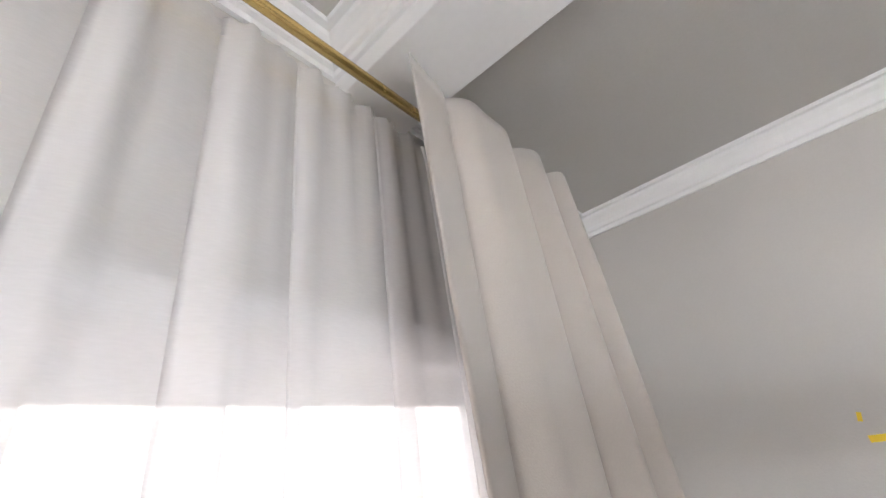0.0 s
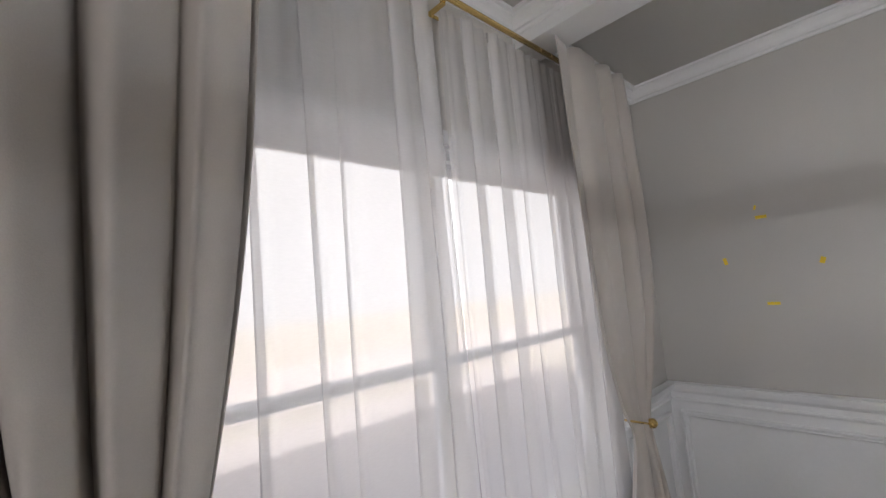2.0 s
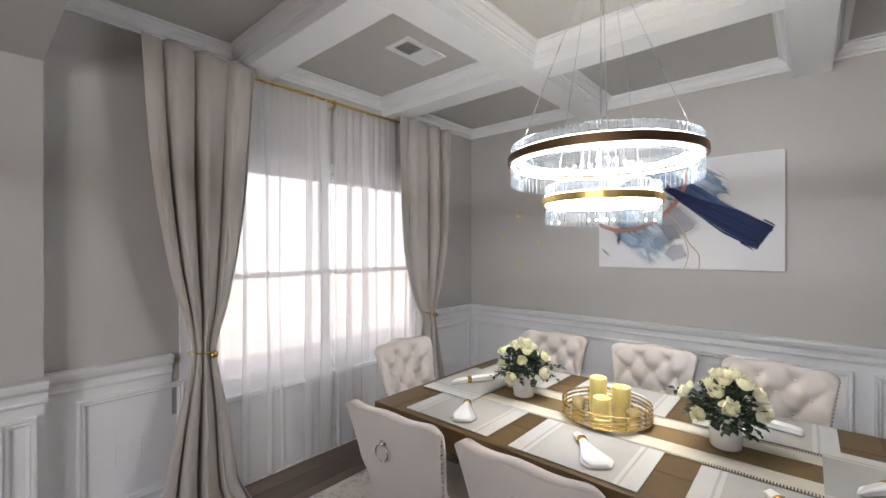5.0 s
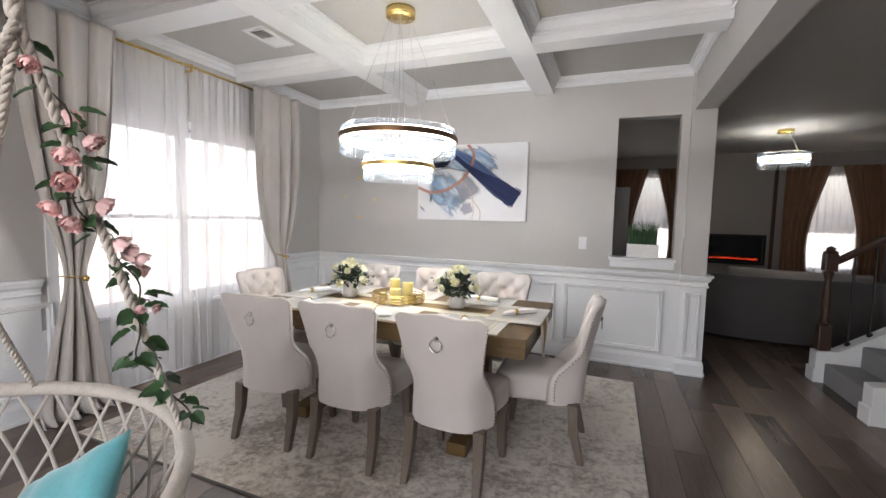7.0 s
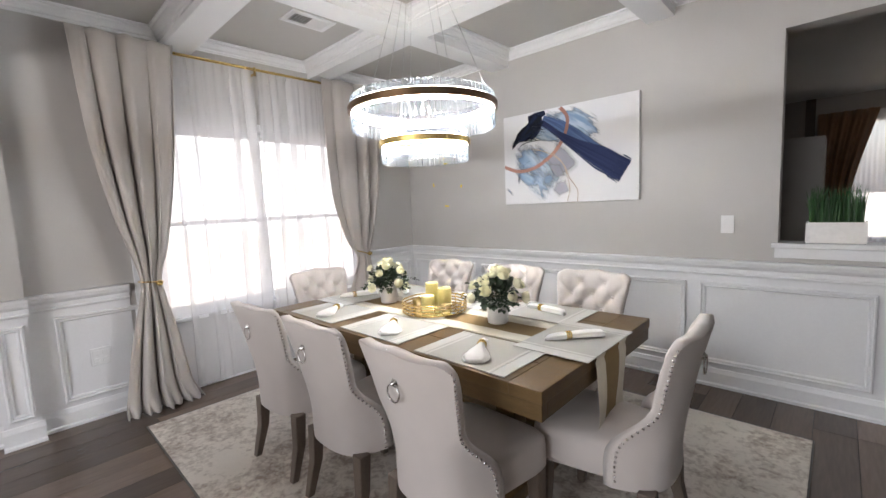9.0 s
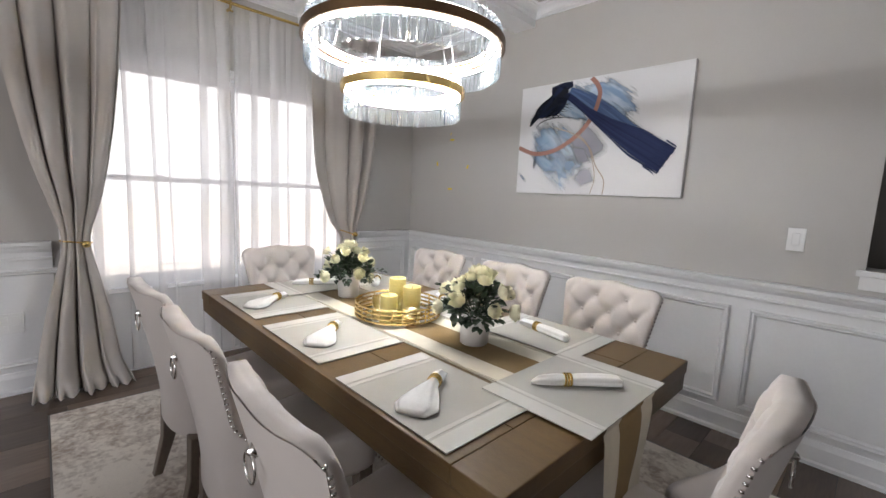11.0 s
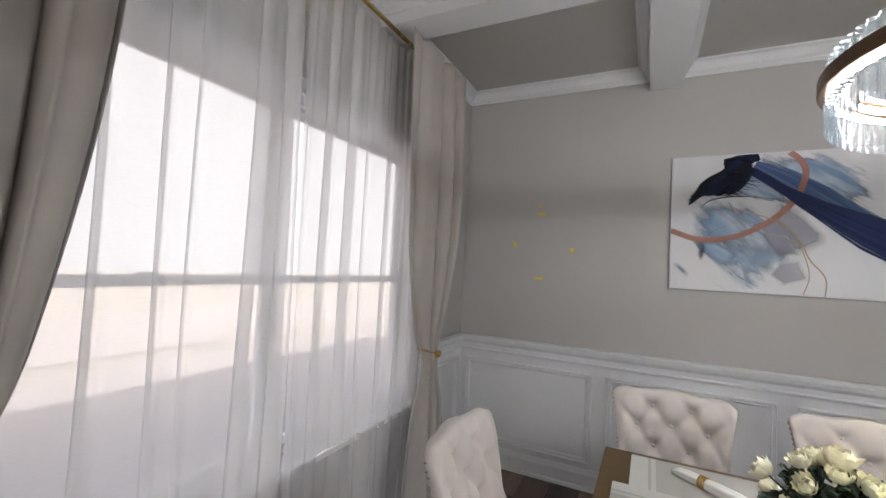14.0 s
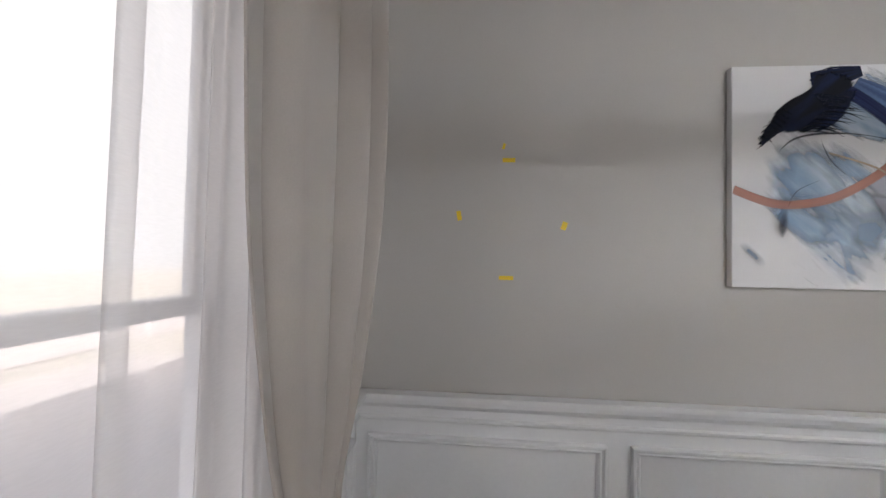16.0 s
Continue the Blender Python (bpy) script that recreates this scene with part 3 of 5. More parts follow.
def sheer(label, y0, y1, pleats, x0, z1, z0, seed):
    """A voile panel: flat stretches between pleats, where the cloth doubles back over itself and hangs three layers deep."""
    rnd = random.Random(seed)
    knots = [(y0, 0.0)]
    for a, b in pleats:
        knots += [(b, 0.004), (a, 0.013), (b, 0.018), (b + 0.03, 0.006)]
    knots.append((y1, 0.0))
    pts = []
    for (ya, xa), (yb, xb) in zip(knots, knots[1:]):
        n_ = max(4, int(abs(yb - ya) / 0.011))
        for k in range(n_):
            t = k / n_
            pts.append((ya + (yb - ya) * t, xa + (xb - xa) * t * t * (3 - 2 * t)))
    pts.append((y1, 0.0))
    ph = [rnd.uniform(0, 6.28) for _ in range(5)]
    N = len(pts) - 1

    def f(u, v):
        y, dx = pts[round(u * N)]
        z = z1 + (z0 - z1) * v
        h = max(0.0, min(1.0, (z - 1.9) / 0.65))
        top = h * h * (3 - 2 * h)
        gather = 0.005 * top * math.sin(95 * y + ph[0] + 1.5 * math.sin(9 * y + ph[4])) + 0.003 * math.sin(37 * y + ph[1] + 0.6 * z)
        sway = 0.007 * math.sin(6 * y + 1.7 * z + ph[2]) + 0.010 * v * math.sin(13 * y + ph[3])
        ruffle = 0.006 * math.sin(160 * y + ph[1]) * max(0.0, 1 - abs(z - z1) / 0.035)
        drift = 0.010 * math.sin(1.9 * z + 11 * y + ph[4]) * (0.4 + 0.6 * v)
        return (x0 + dx * (0.65 + 0.35 * v) + gather + sway + ruffle, y + drift + 0.004 * top * math.sin(60 * y + ph[2]), z)

    bm = bmesh.new()
    grid(bm, f, N, 56)
    ob = mesh_ob("sheer_curtain", bm, SHEER, True)
    return tagged(ob, label, "curtain", "window sheers")


sheer("white sheer voile curtain panel hanging to the floor", -0.52, 0.385, [(-0.42, -0.37), (-0.25, -0.225), (-0.100, -0.078), (-0.004, 0.010), (0.185, 0.235), (0.300, 0.365)], -0.515, 2.565, 0.02, 21)
sheer("white sheer voile curtain panel hanging to the floor", 0.424, 1.42, [(0.434, 0.446), (0.533, 0.583), (0.679, 0.748), (0.815, 0.838), (0.975, 1.025), (1.14, 1.17), (1.26, 1.31)], -0.515, 2.565, 0.02, 33)

rod = thing("curtain_rod", "brass double curtain rod on wall brackets", "curtain rod")
part("front_rod", tube(bmesh.new(), [(-0.445, -0.74, 2.555), (-0.445, 1.57, 2.555)], 0.011, 12), GOLD, rod, smooth=True)
part("rear_rod", tube(bmesh.new(), [(-0.528, -0.73, 2.535), (-0.528, 1.56, 2.535)], 0.006, 10), GOLD, rod, smooth=True)
for y in (-0.745, 1.575):
    part("finial", lathe(bmesh.new(), [(0, -0.02), (0.014, -0.018), (0.019, 0), (0.014, 0.018), (0, 0.02)], 12, (-0.445, y, 2.555)), GOLD, rod, smooth=True)
for y in (-0.68, 0.385, 1.52):
    bm = bmesh.new()
    box(bm, XW + 0.001, -0.44, y - 0.006, y + 0.006, 2.515, 2.528)
    box(bm, -0.454, -0.436, y - 0.006, y + 0.006, 2.525, 2.575)
    box(bm, XW + 0.001, XW + 0.006, y - 0.018, y + 0.018, 2.49, 2.56, 0.001)
    part("bracket", bm, GOLD, rod)

# ---- rug ----
bm = bmesh.new()
RX0, RX1, RY0, RY1 = -0.095, 3.085, -0.68, 1.68
box(bm, RX0, RX1, RY0, RY1, 0.001, 0.010, 0.003)
rug = thing("area_rug", "worn cream and taupe area rug under the table", "rug")
part("rug_surface", bm, RUG, rug)
bm = bmesh.new()
for a in ((RX0 - 0.006, RX1 + 0.006, RY0 - 0.008, RY0), (RX0 - 0.006, RX1 + 0.006, RY1, RY1 + 0.008), (RX0 - 0.008, RX0, RY0, RY1), (RX1, RX1 + 0.008, RY0, RY1)):
    box(bm, *a, 0.001, 0.009)
part("binding", bm, mat("dark_binding", (0.12, 0.11, 0.10), 0.9), rug, "dark bound edge")

# ---- table ----
TX0, TX1, TY0, TY1, TZ = 0.585, 2.485, -0.095, 0.935, 0.765
table = thing("dining_table", "brown wooden trestle dining table with a thick plank top", "table")
n = 5
for i in range(n):
    y0 = TY0 + (TY1 - TY0) * i / n
    y1 = TY0 + (TY1 - TY0) * (i + 1) / n
    part("board", boxm(TX0 + 0.13, TX1 - 0.13, y0 + 0.0008, y1 - 0.0008, TZ - 0.045, TZ, bevel=0.002), OAK, table)
for x0, x1 in ((TX0, TX0 + 0.129), (TX1 - 0.129, TX1)):
    part("end_board", boxm(x0, x1, TY0, TY1, TZ - 0.045, TZ, bevel=0.003), OAK, table)
for a in ((TX0 + 0.004, TX1 - 0.004, TY0 + 0.004, TY0 + 0.04), (TX0 + 0.004, TX1 - 0.004, TY1 - 0.04, TY1 - 0.004), (TX0 + 0.004, TX0 + 0.04, TY0 + 0.04, TY1 - 0.04), (TX1 - 0.04, TX1 - 0.004, TY0 + 0.04, TY1 - 0.04)):
    part("apron", boxm(*a, TZ - 0.105, TZ - 0.046, bevel=0.002), OAK, table)
for x in (0.98, 2.09):
    bm = bmesh.new()
    box(bm, x - 0.06, x + 0.06, 0.02, 0.82, 0.010, 0.085, 0.008)
    part("foot", bm, OAK, table)
    bm = bmesh.new()
    for y in (0.30, 0.54):
        box(bm, x - 0.05, x + 0.05, y - 0.05, y + 0.05, 0.086, 0.60, 0.006)
    part("pedestal", bm, OAK, table)
    part("bearer", boxm(x - 0.05, x + 0.05, 0.03, 0.81, 0.601, 0.659, bevel=0.006), OAK, table)
part("stretcher", boxm(1.041, 2.029, 0.38, 0.46, 0.24, 0.34, bevel=0.006), OAK, table)

# ---- chairs ----


def back_shape(s, h):
    """Depth behind the seat, height and half width of the chair back at s (across, -1 to 1) and h (0 at the bottom, 1 at the top)."""
    top = 0.905 + 0.008 * math.cos(math.pi * 2 * s) * (1 - abs(s)) - 0.030 * (max(0.0, abs(s) - 0.72) / 0.28) ** 2
    z = 0.335 + (top - 0.335) * h
    hw = 0.200 + 0.045 * min(1.0, max(0.0, (z - 0.60) / 0.31)) ** 1.4 + 0.026 * min(1.0, max(0.0, (0.60 - z) / 0.18)) ** 1.3
    back = 0.014 + 0.094 * max(0.0, (z - 0.42) / 0.49) ** 1.35
    k = min(1.0, max(0.0, (0.66 - z) / 0.20))
    k = k * k * (3 - 2 * k)
    fwd = 0.045 * s * s + 0.120 * k * abs(s) ** 5.0
    return back - fwd, z, hw


def chair():
    """Upholstered dining chair; the seat faces +y, the origin is on the floor under the back of the seat."""
    c = thing("dining_chair", "cream tufted upholstered dining chair with nailhead trim", "chair", "dining chairs round the table")
    nu, nv = 22, 20

    def outer(u, v):
        s = 2 * u - 1
        d, z, hw = back_shape(s, v)
        return Vector((hw * math.copysign(abs(s) ** 0.92, s), -d, z))

    def tuft(u, v):
        """Dimples of the diamond tufting."""
        s, z = 2 * u - 1, v
        dip = 0.0
        for r, zz in enumerate((0.88, 0.74, 0.60, 0.46)):
            for k in range(3 if r % 2 else 2):
                sc = (k - (1.0 if r % 2 else 0.5)) * 0.6
                q = ((s - sc) / 0.15) ** 2 + ((z - zz) / 0.06) ** 2
                dip += math.exp(-q)
        lines = 0.0
        for sg in (1, -1):
            w = (s / 0.6 + 0.5 + sg * (z - 0.88) / 0.28) % 1.0
            lines = max(lines, math.exp(-((min(w, 1 - w)) / 0.10) ** 2))
        edge = min(1.0, min(1 - abs(s), 1.02 - z, max(0.0, z - 0.36)) / 0.14)
        return (0.036 * min(1.0, dip) + 0.015 * lines) * max(0.0, edge)

    def inner(u, v):
        s = 2 * u - 1
        p = outer(u, v)
        th = 0.075 * (1 - 0.55 * abs(s) ** 4) * (1 - 0.30 * max(0.0, (v - 0.86) / 0.14) ** 2)
        return Vector((p.x * 0.985, p.y + th - tuft(u, v), p.z))

    bm = bmesh.new()
    A = grid(bm, outer, nu, nv)
    part("back_panel", bm, LINEN, c, "plain cream fabric outer back", True)
    bm = bmesh.new()
    A = grid(bm, outer, 44, 36)
    B = grid(bm, inner, 44, 36)
    for k in range(44):
        bm.faces.new((A[k][36], A[k + 1][36], B[k + 1][36], B[k][36]))
        bm.faces.new((A[k + 1][0], A[k][0], B[k][0], B[k + 1][0]))
    for k in range(36):
        bm.faces.new((A[0][k], A[0][k + 1], B[0][k + 1], B[0][k]))
        bm.faces.new((A[44][k + 1], A[44][k], B[44][k], B[44][k + 1]))
    for col in A:
        for v in col:
            v.co.y += 0.004
    bmesh.ops.recalc_face_normals(bm, faces=bm.faces)
    part("backrest", bm, LINEN, c, "diamond-tufted cream fabric backrest", True)
    # buttons in the tufts
    btn = None
    for r, zz in enumerate((0.88, 0.74, 0.60, 0.46)):
        for k in range(3 if r % 2 else 2):
            sc = (k - (1.0 if r % 2 else 0.5)) * 0.6
            if abs(sc) > 0.8:
                continue
            p = inner((sc + 1) / 2, zz)
            if btn is None:
                btn = part("button", lathe(bmesh.new(), [(0, -0.004), (0.009, -0.002), (0.010, 0.001), (0.006, 0.005), (0, 0.006)], 8), LINEN, c, smooth=True)
                btn.matrix_basis = pose(p.x, p.y + 0.002, p.z, -90)
            else:
                share("button", btn, pose(p.x, p.y + 0.002, p.z, -90), c)
    # nailheads along the edge
    bm = bmesh.new()
    path = [outer(0.012, v) for v in np.linspace(0.02, 0.985, 60)] + [outer(u, 0.985) for u in np.linspace(0.03, 0.97, 30)] + [outer(0.988, v) for v in np.linspace(0.985, 0.02, 60)]
    acc, last = 0.0, path[0]
    for p in path:
        acc += (p - last).length
        last = p
        if acc > 0.0165:
            acc = 0.0
            sx = 0.004 if p.x > 0.19 else (-0.004 if p.x < -0.19 else 0)
            bmesh.ops.create_icosphere(bm, subdivisions=1, radius=0.0058, matrix=Matrix.Translation((p.x + sx, p.y + 0.008, p.z + (0.003 if sx == 0 else 0))))
    tagged(part("nailhead_trim", bm, CHROME, c, "chrome nailhead trim", True), kind="stuff")
    # seat
    def seat(u, v):
        a = 2 * math.pi * u
        ca, sa = math.cos(a), math.sin(a)
        e = 0.28
        x = math.copysign(abs(ca) ** e, ca)
        y = math.copysign(abs(sa) ** e, sa)
        prof = [(0.0, 0.335), (0.96, 0.335), (1.0, 0.350), (1.0, 0.425), (0.985, 0.455), (0.92, 0.474), (0.6, 0.490), (0.0, 0.495)]
        q = v * (len(prof) - 1)
        i = min(int(q), len(prof) - 2)
        r = prof[i][0] + (prof[i + 1][0] - prof[i][0]) * (q - i)
        z = prof[i][1] + (prof[i + 1][1] - prof[i][1]) * (q - i)
        w = 0.200 + 0.032 * y
        return (x * w * r, 0.268 + y * 0.222 * r, z)
    bm = bmesh.new()
    grid(bm, seat, 40, 14, True)
    bmesh.ops.remove_doubles(bm, verts=bm.verts, dist=1e-5)
    part("seat", bm, LINEN, c, smooth=True)
    bm = bmesh.new()
    for i in range(26):
        x = -0.222 + 0.444 * i / 25
        bmesh.ops.create_icosphere(bm, subdivisions=1, radius=0.0055, matrix=Matrix.Translation((x, 0.488, 0.352)))
    tagged(part("nailhead_trim", bm, CHROME, c, "chrome nailhead trim", True), kind="stuff")
    # legs
    for sx in (-1, 1):
        for front in (0, 1):
            bm = bmesh.new()
            y0 = 0.43 if front else 0.045
            pts = [(sx * 0.185, y0, 0.345), (sx * 0.188, y0 + (0.004 if front else -0.010), 0.18), (sx * 0.192, y0 + (0.012 if front else -0.055), 0.011)]
            rr = [0.028, 0.024, 0.017]
            rings = []
            for (x, y, z), r in zip(pts, rr):
                rings.append([bm.verts.new((x + a * r, y + b * r, z)) for a, b in ((-1, -1), (1, -1), (1, 1), (-1, 1))])
            for a, b in zip(rings, rings[1:]):
                for i in range(4):
                    bm.faces.new((a[i], b[i], b[(i + 1) % 4], a[(i + 1) % 4]))
            bm.faces.new(rings[0]), bm.faces.new(rings[-1][::-1])
            bmesh.ops.bevel(bm, geom=[e for e in bm.edges], offset=0.003, segments=1, affect="EDGES")
            bmesh.ops.recalc_face_normals(bm, faces=bm.faces)
            part("leg", bm, LEG, c, "grey-brown wooden leg")
    # ring pull on the outer back
    d, z, hw = back_shape(0, 0.80)
    rg = part("ring_pull", torus(bmesh.new(), 0.030, 0.0035, pose(0, -d - 0.009, z - 0.028, 90), 24, 8), CHROME, c, "chrome ring pull", True)
    part("ring_mount", lathe(bmesh.new(), [(0, -0.014), (0.008, -0.010), (0.012, -0.004), (0.016, 0.0), (0.016, 0.004), (0, 0.004)], 12), CHROME, rg, smooth=True).matrix_basis = pose(0, -d - 0.003, z + 0.004, -90)
    return c


first = chair()
first.matrix_world = pose(1.005, -0.325, 0, 0, 0, 3)
for x, y, a in ((1.545, -0.315, 0), (2.125, -0.305, -2), (0.815, 1.275, 180), (1.45, 1.275, 181), (2.025, 1.275, 179), (0.25, 0.46, -90), (2.735, 0.42, 92)):
    copy_thing(first, pose(x, y, 0, 0, 0, a))

# ---- chandelier over the table ----


def chandelier(name, label, c, rings, canopy_z, cables, led, canopy_r):
    ch = thing(name, label, "chandelier")
    part("canopy", lathe(bmesh.new(), [(0, -0.052), (canopy_r * 0.93, -0.052), (canopy_r, -0.046), (canopy_r, 0)], 36, (c[0], c[1], canopy_z)), GOLD, ch, "brushed gold ceiling canopy", True)
    for i in range(5):
        a = 2 * math.pi * i / 5
        part("screw", lathe(bmesh.new(), [(0, -0.006), (0.006, -0.005), (0.007, 0)], 8, (c[0] + canopy_r * 0.6 * math.cos(a), c[1] + canopy_r * 0.6 * math.sin(a), canopy_z - 0.0525)), CHROME, ch)
    for R, zt, zb, band, num, metal in rings:
        bz0, bz1 = band
        bm = bmesh.new()
        # the band's inward top lip is added to keep the inner strip's light off the ceiling
        lathe(bm, [(R + 0.006, bz0), (R + 0.010, bz0 + 0.003), (R + 0.010, bz1 - 0.003), (R + 0.006, bz1), (R - 0.062, bz1), (R - 0.062, bz1 - 0.003), (R - 0.038, bz1 - 0.003), (R - 0.038, bz0 + 0.003), (R - 0.034, bz0)], 96, (c[0], c[1], 0), True)
        rg = part("ring_band", bm, metal, ch, "gold ring band" if metal is GOLD else "dark bronze ring band")
        bm = bmesh.new()
        lathe(bm, [(R - 0.008, bz0 - 0.001), (R - 0.009, bz0 - 0.006), (R - 0.012, bz0 - 0.008), (R - 0.018, bz0 - 0.008), (R - 0.021, bz0 - 0.006), (R - 0.022, bz0 - 0.001)], 72, (c[0], c[1], 0), True)
        part("led_strip", bm, led, rg, "glowing white strip", True)
        if led is LED:
            zm = (bz0 + bz1) / 2
            part("led_strip", lathe(bmesh.new(), [(R - 0.0385, zm - 0.005), (R - 0.0385, zm + 0.005), (R - 0.041, zm + 0.003), (R - 0.041, zm - 0.003)], 72, (c[0], c[1], 0), True), LEDI if R > 0.3 else LEDL, rg, "glowing white strip", True)
        part("led_strip", lathe(bmesh.new(), [(R - 0.002, bz1 + 0.001), (R - 0.002, bz1 + 0.005), (R - 0.028, bz1 + 0.005), (R - 0.028, bz1 + 0.001)], 72, (c[0], c[1], 0), True), LEDT if led is LED else led, rg, "glowing white strip", True)
        w = 2 * math.pi * R / num * 0.43
        bm = bmesh.new()
        lathe(bm, [(w * 0.72, zb), (w, zb + 0.008), (w, bz0 - 0.016)], 6)
        low = None
        bm2 = bmesh.new()
        lathe(bm2, [(w, bz1 + 0.006), (w, zt - 0.008), (w * 0.72, zt)], 6)
        up = None
        for i in range(num):
            a = 2 * math.pi * i / num
            m = pose(c[0] + (R - 0.014) * math.cos(a), c[1] + (R - 0.014) * math.sin(a), 0, 0, 0, math.degrees(a) + 30)
            if low is None:
                low, up = part("crystal", bm, CRYSTAL, ch, "clear faceted crystal rod"), part("crystal", bm2, CRYSTAL, ch, "clear faceted crystal rod")
                low.matrix_basis = up.matrix_basis = m
            else:
                share("crystal", low, m, ch), share("crystal", up, m, ch)
    for n_, R, z, off in cables:
        for i in range(n_):
            a = 2 * math.pi * i / n_ + off
            part("cable", tube(bmesh.new(), [(c[0] + canopy_r * 0.62 * math.cos(a), c[1] + canopy_r * 0.62 * math.sin(a), canopy_z - 0.052), (c[0] + R * math.cos(a), c[1] + R * math.sin(a), z)], 0.0017, 5), STEEL, ch)
    return ch


chandelier("chandelier", "two-tier round crystal chandelier with glowing gold rings", (1.465, 0.45), [(0.395, 1.945, 1.775, (1.866, 1.902), 84, BRONZE), (0.243, 1.770, 1.600, (1.688, 1.720), 52, GOLD)], CZ, [(4, 0.38, 1.900, 0.35), (3, 0.225, 1.719, 1.0)], LED, 0.10)

# ---- painting on the north wall ----
PX0, PX1, PZ0, PZ1, PY = 0.82, 2.037, 1.34, 2.144, YN - 0.036


def paint(name, colour, second, cover=1.0, edge=3.0, rough_edge=0.5, soft=0.25, bristle=None, scale=9.0, angle=0.0, stretch=(1, 1, 1)):
    """Thin paint on canvas. The cover breaks up towards the outline; with bristle the gaps run along the stroke."""
    m = bpy.data.materials.new(name)
    m.use_nodes = True
    n, l = m.node_tree.nodes, m.node_tree.links
    b = n["Principled BSDF"]
    b.inputs["Roughness"].default_value = 0.75
    b.inputs["Specular IOR Level"].default_value = 0.25

    def op(kind, a, c=None):
        k = n.new("ShaderNodeMath")
        k.operation = kind
        for i, v in enumerate((a, c)):
            if v is None:
                continue
            if isinstance(v, (int, float)):
                k.inputs[i].default_value = v
            else:
                l.new(v, k.inputs[i])
        return k.outputs[0]
    co, sep = n.new("ShaderNodeTexCoord"), n.new("ShaderNodeSeparateXYZ")
    l.new(co.outputs["UV"], sep.inputs[0])
    mp = n.new("ShaderNodeMapping")
    if bristle:
        l.new(co.outputs["UV"], mp.inputs[0])
        mp.inputs["Scale"].default_value = (bristle, 2.2, 1)
    else:
        l.new(co.outputs["Object"], mp.inputs[0])
        mp.vector_type = "TEXTURE"
        mp.inputs["Scale"].default_value, mp.inputs["Rotation"].default_value = stretch, (0, radians(angle), 0)
    ns, n2 = n.new("ShaderNodeTexNoise"), n.new("ShaderNodeTexNoise")
    ns.inputs["Scale"].default_value, ns.inputs["Detail"].default_value = 1.0 if bristle else scale, 6
    n2.inputs["Scale"].default_value, n2.inputs["Detail"].default_value = 0.5 if bristle else scale * 0.45, 4
    l.new(mp.outputs[0], ns.inputs["Vector"]), l.new(mp.outputs[0], n2.inputs["Vector"])
    mx, cr = n.new("ShaderNodeMix"), n.new("ShaderNodeMapRange")
    mx.data_type = "RGBA"
    mx.inputs[6].default_value, mx.inputs[7].default_value = (*colour, 1), (*second, 1)
    cr.inputs[1].default_value, cr.inputs[2].default_value = 0.38, 0.66
    l.new(n2.outputs[0], cr.inputs[0]), l.new(cr.outputs[0], mx.inputs[0]), l.new(mx.outputs[2], b.inputs["Base Color"])
    ends = op("POWER", op("ABSOLUTE", op("SUBTRACT", op("MULTIPLY", sep.outputs[1], 2.0), 1.0)), 8.0)
    r = op("MAXIMUM", op("ABSOLUTE", sep.outputs[0]), ends)
    v = op("ADD", op("MULTIPLY", op("SUBTRACT", 1.0, r), edge), op("MULTIPLY", op("SUBTRACT", ns.outputs[0], 0.5), rough_edge * 2 * 3))
    al = n.new("ShaderNodeMapRange")
    al.inputs[1].default_value, al.inputs[2].default_value = 0.35, 0.35 + soft * 3
    al.inputs[4].default_value = cover
    l.new(v, al.inputs[0]), l.new(al.outputs[0], b.inputs["Alpha"])
    return m


pic = thing("painting", "abstract canvas with navy strokes, pale blue clouds and a coral arc", "painting")
part("canvas", boxm(PX0, PX1, PY, YN - 0.002, PZ0, PZ1, bevel=0.003), mat("white_canvas", (0.74, 0.73, 0.74), 0.75, vary=0.05, scale=3, fine=300, bump=0.0004, bump_scale=600), pic, "white stretched canvas")
LAY = [0]


def on_canvas(u, v, y):
    return Vector((PX0 + u * (PX1 - PX0), y, PZ0 + v * (PZ1 - PZ0)))


def curve(P, closed, per=8):
    k, out = len(P), []
    for i in range(k if closed else k - 1):
        a, b, c_, d = (P[i - 1], P[i], P[(i + 1) % k], P[(i + 2) % k]) if closed else (P[max(i - 1, 0)], P[i], P[i + 1], P[min(i + 2, k - 1)])
        for t in np.linspace(0, 1, per, endpoint=(not closed and i == k - 2)):
            out.append(0.5 * ((2 * b) + (c_ - a) * t + (2 * a - 5 * b + 4 * c_ - d) * t * t + (3 * b - a - 3 * c_ + d) * t ** 3))
    return out


def clamp_in(q):
    q.x, q.z = min(max(q.x, PX0 + 0.001), PX1 - 0.001), min(max(q.z, PZ0 + 0.001), PZ1 - 0.001)
    return q


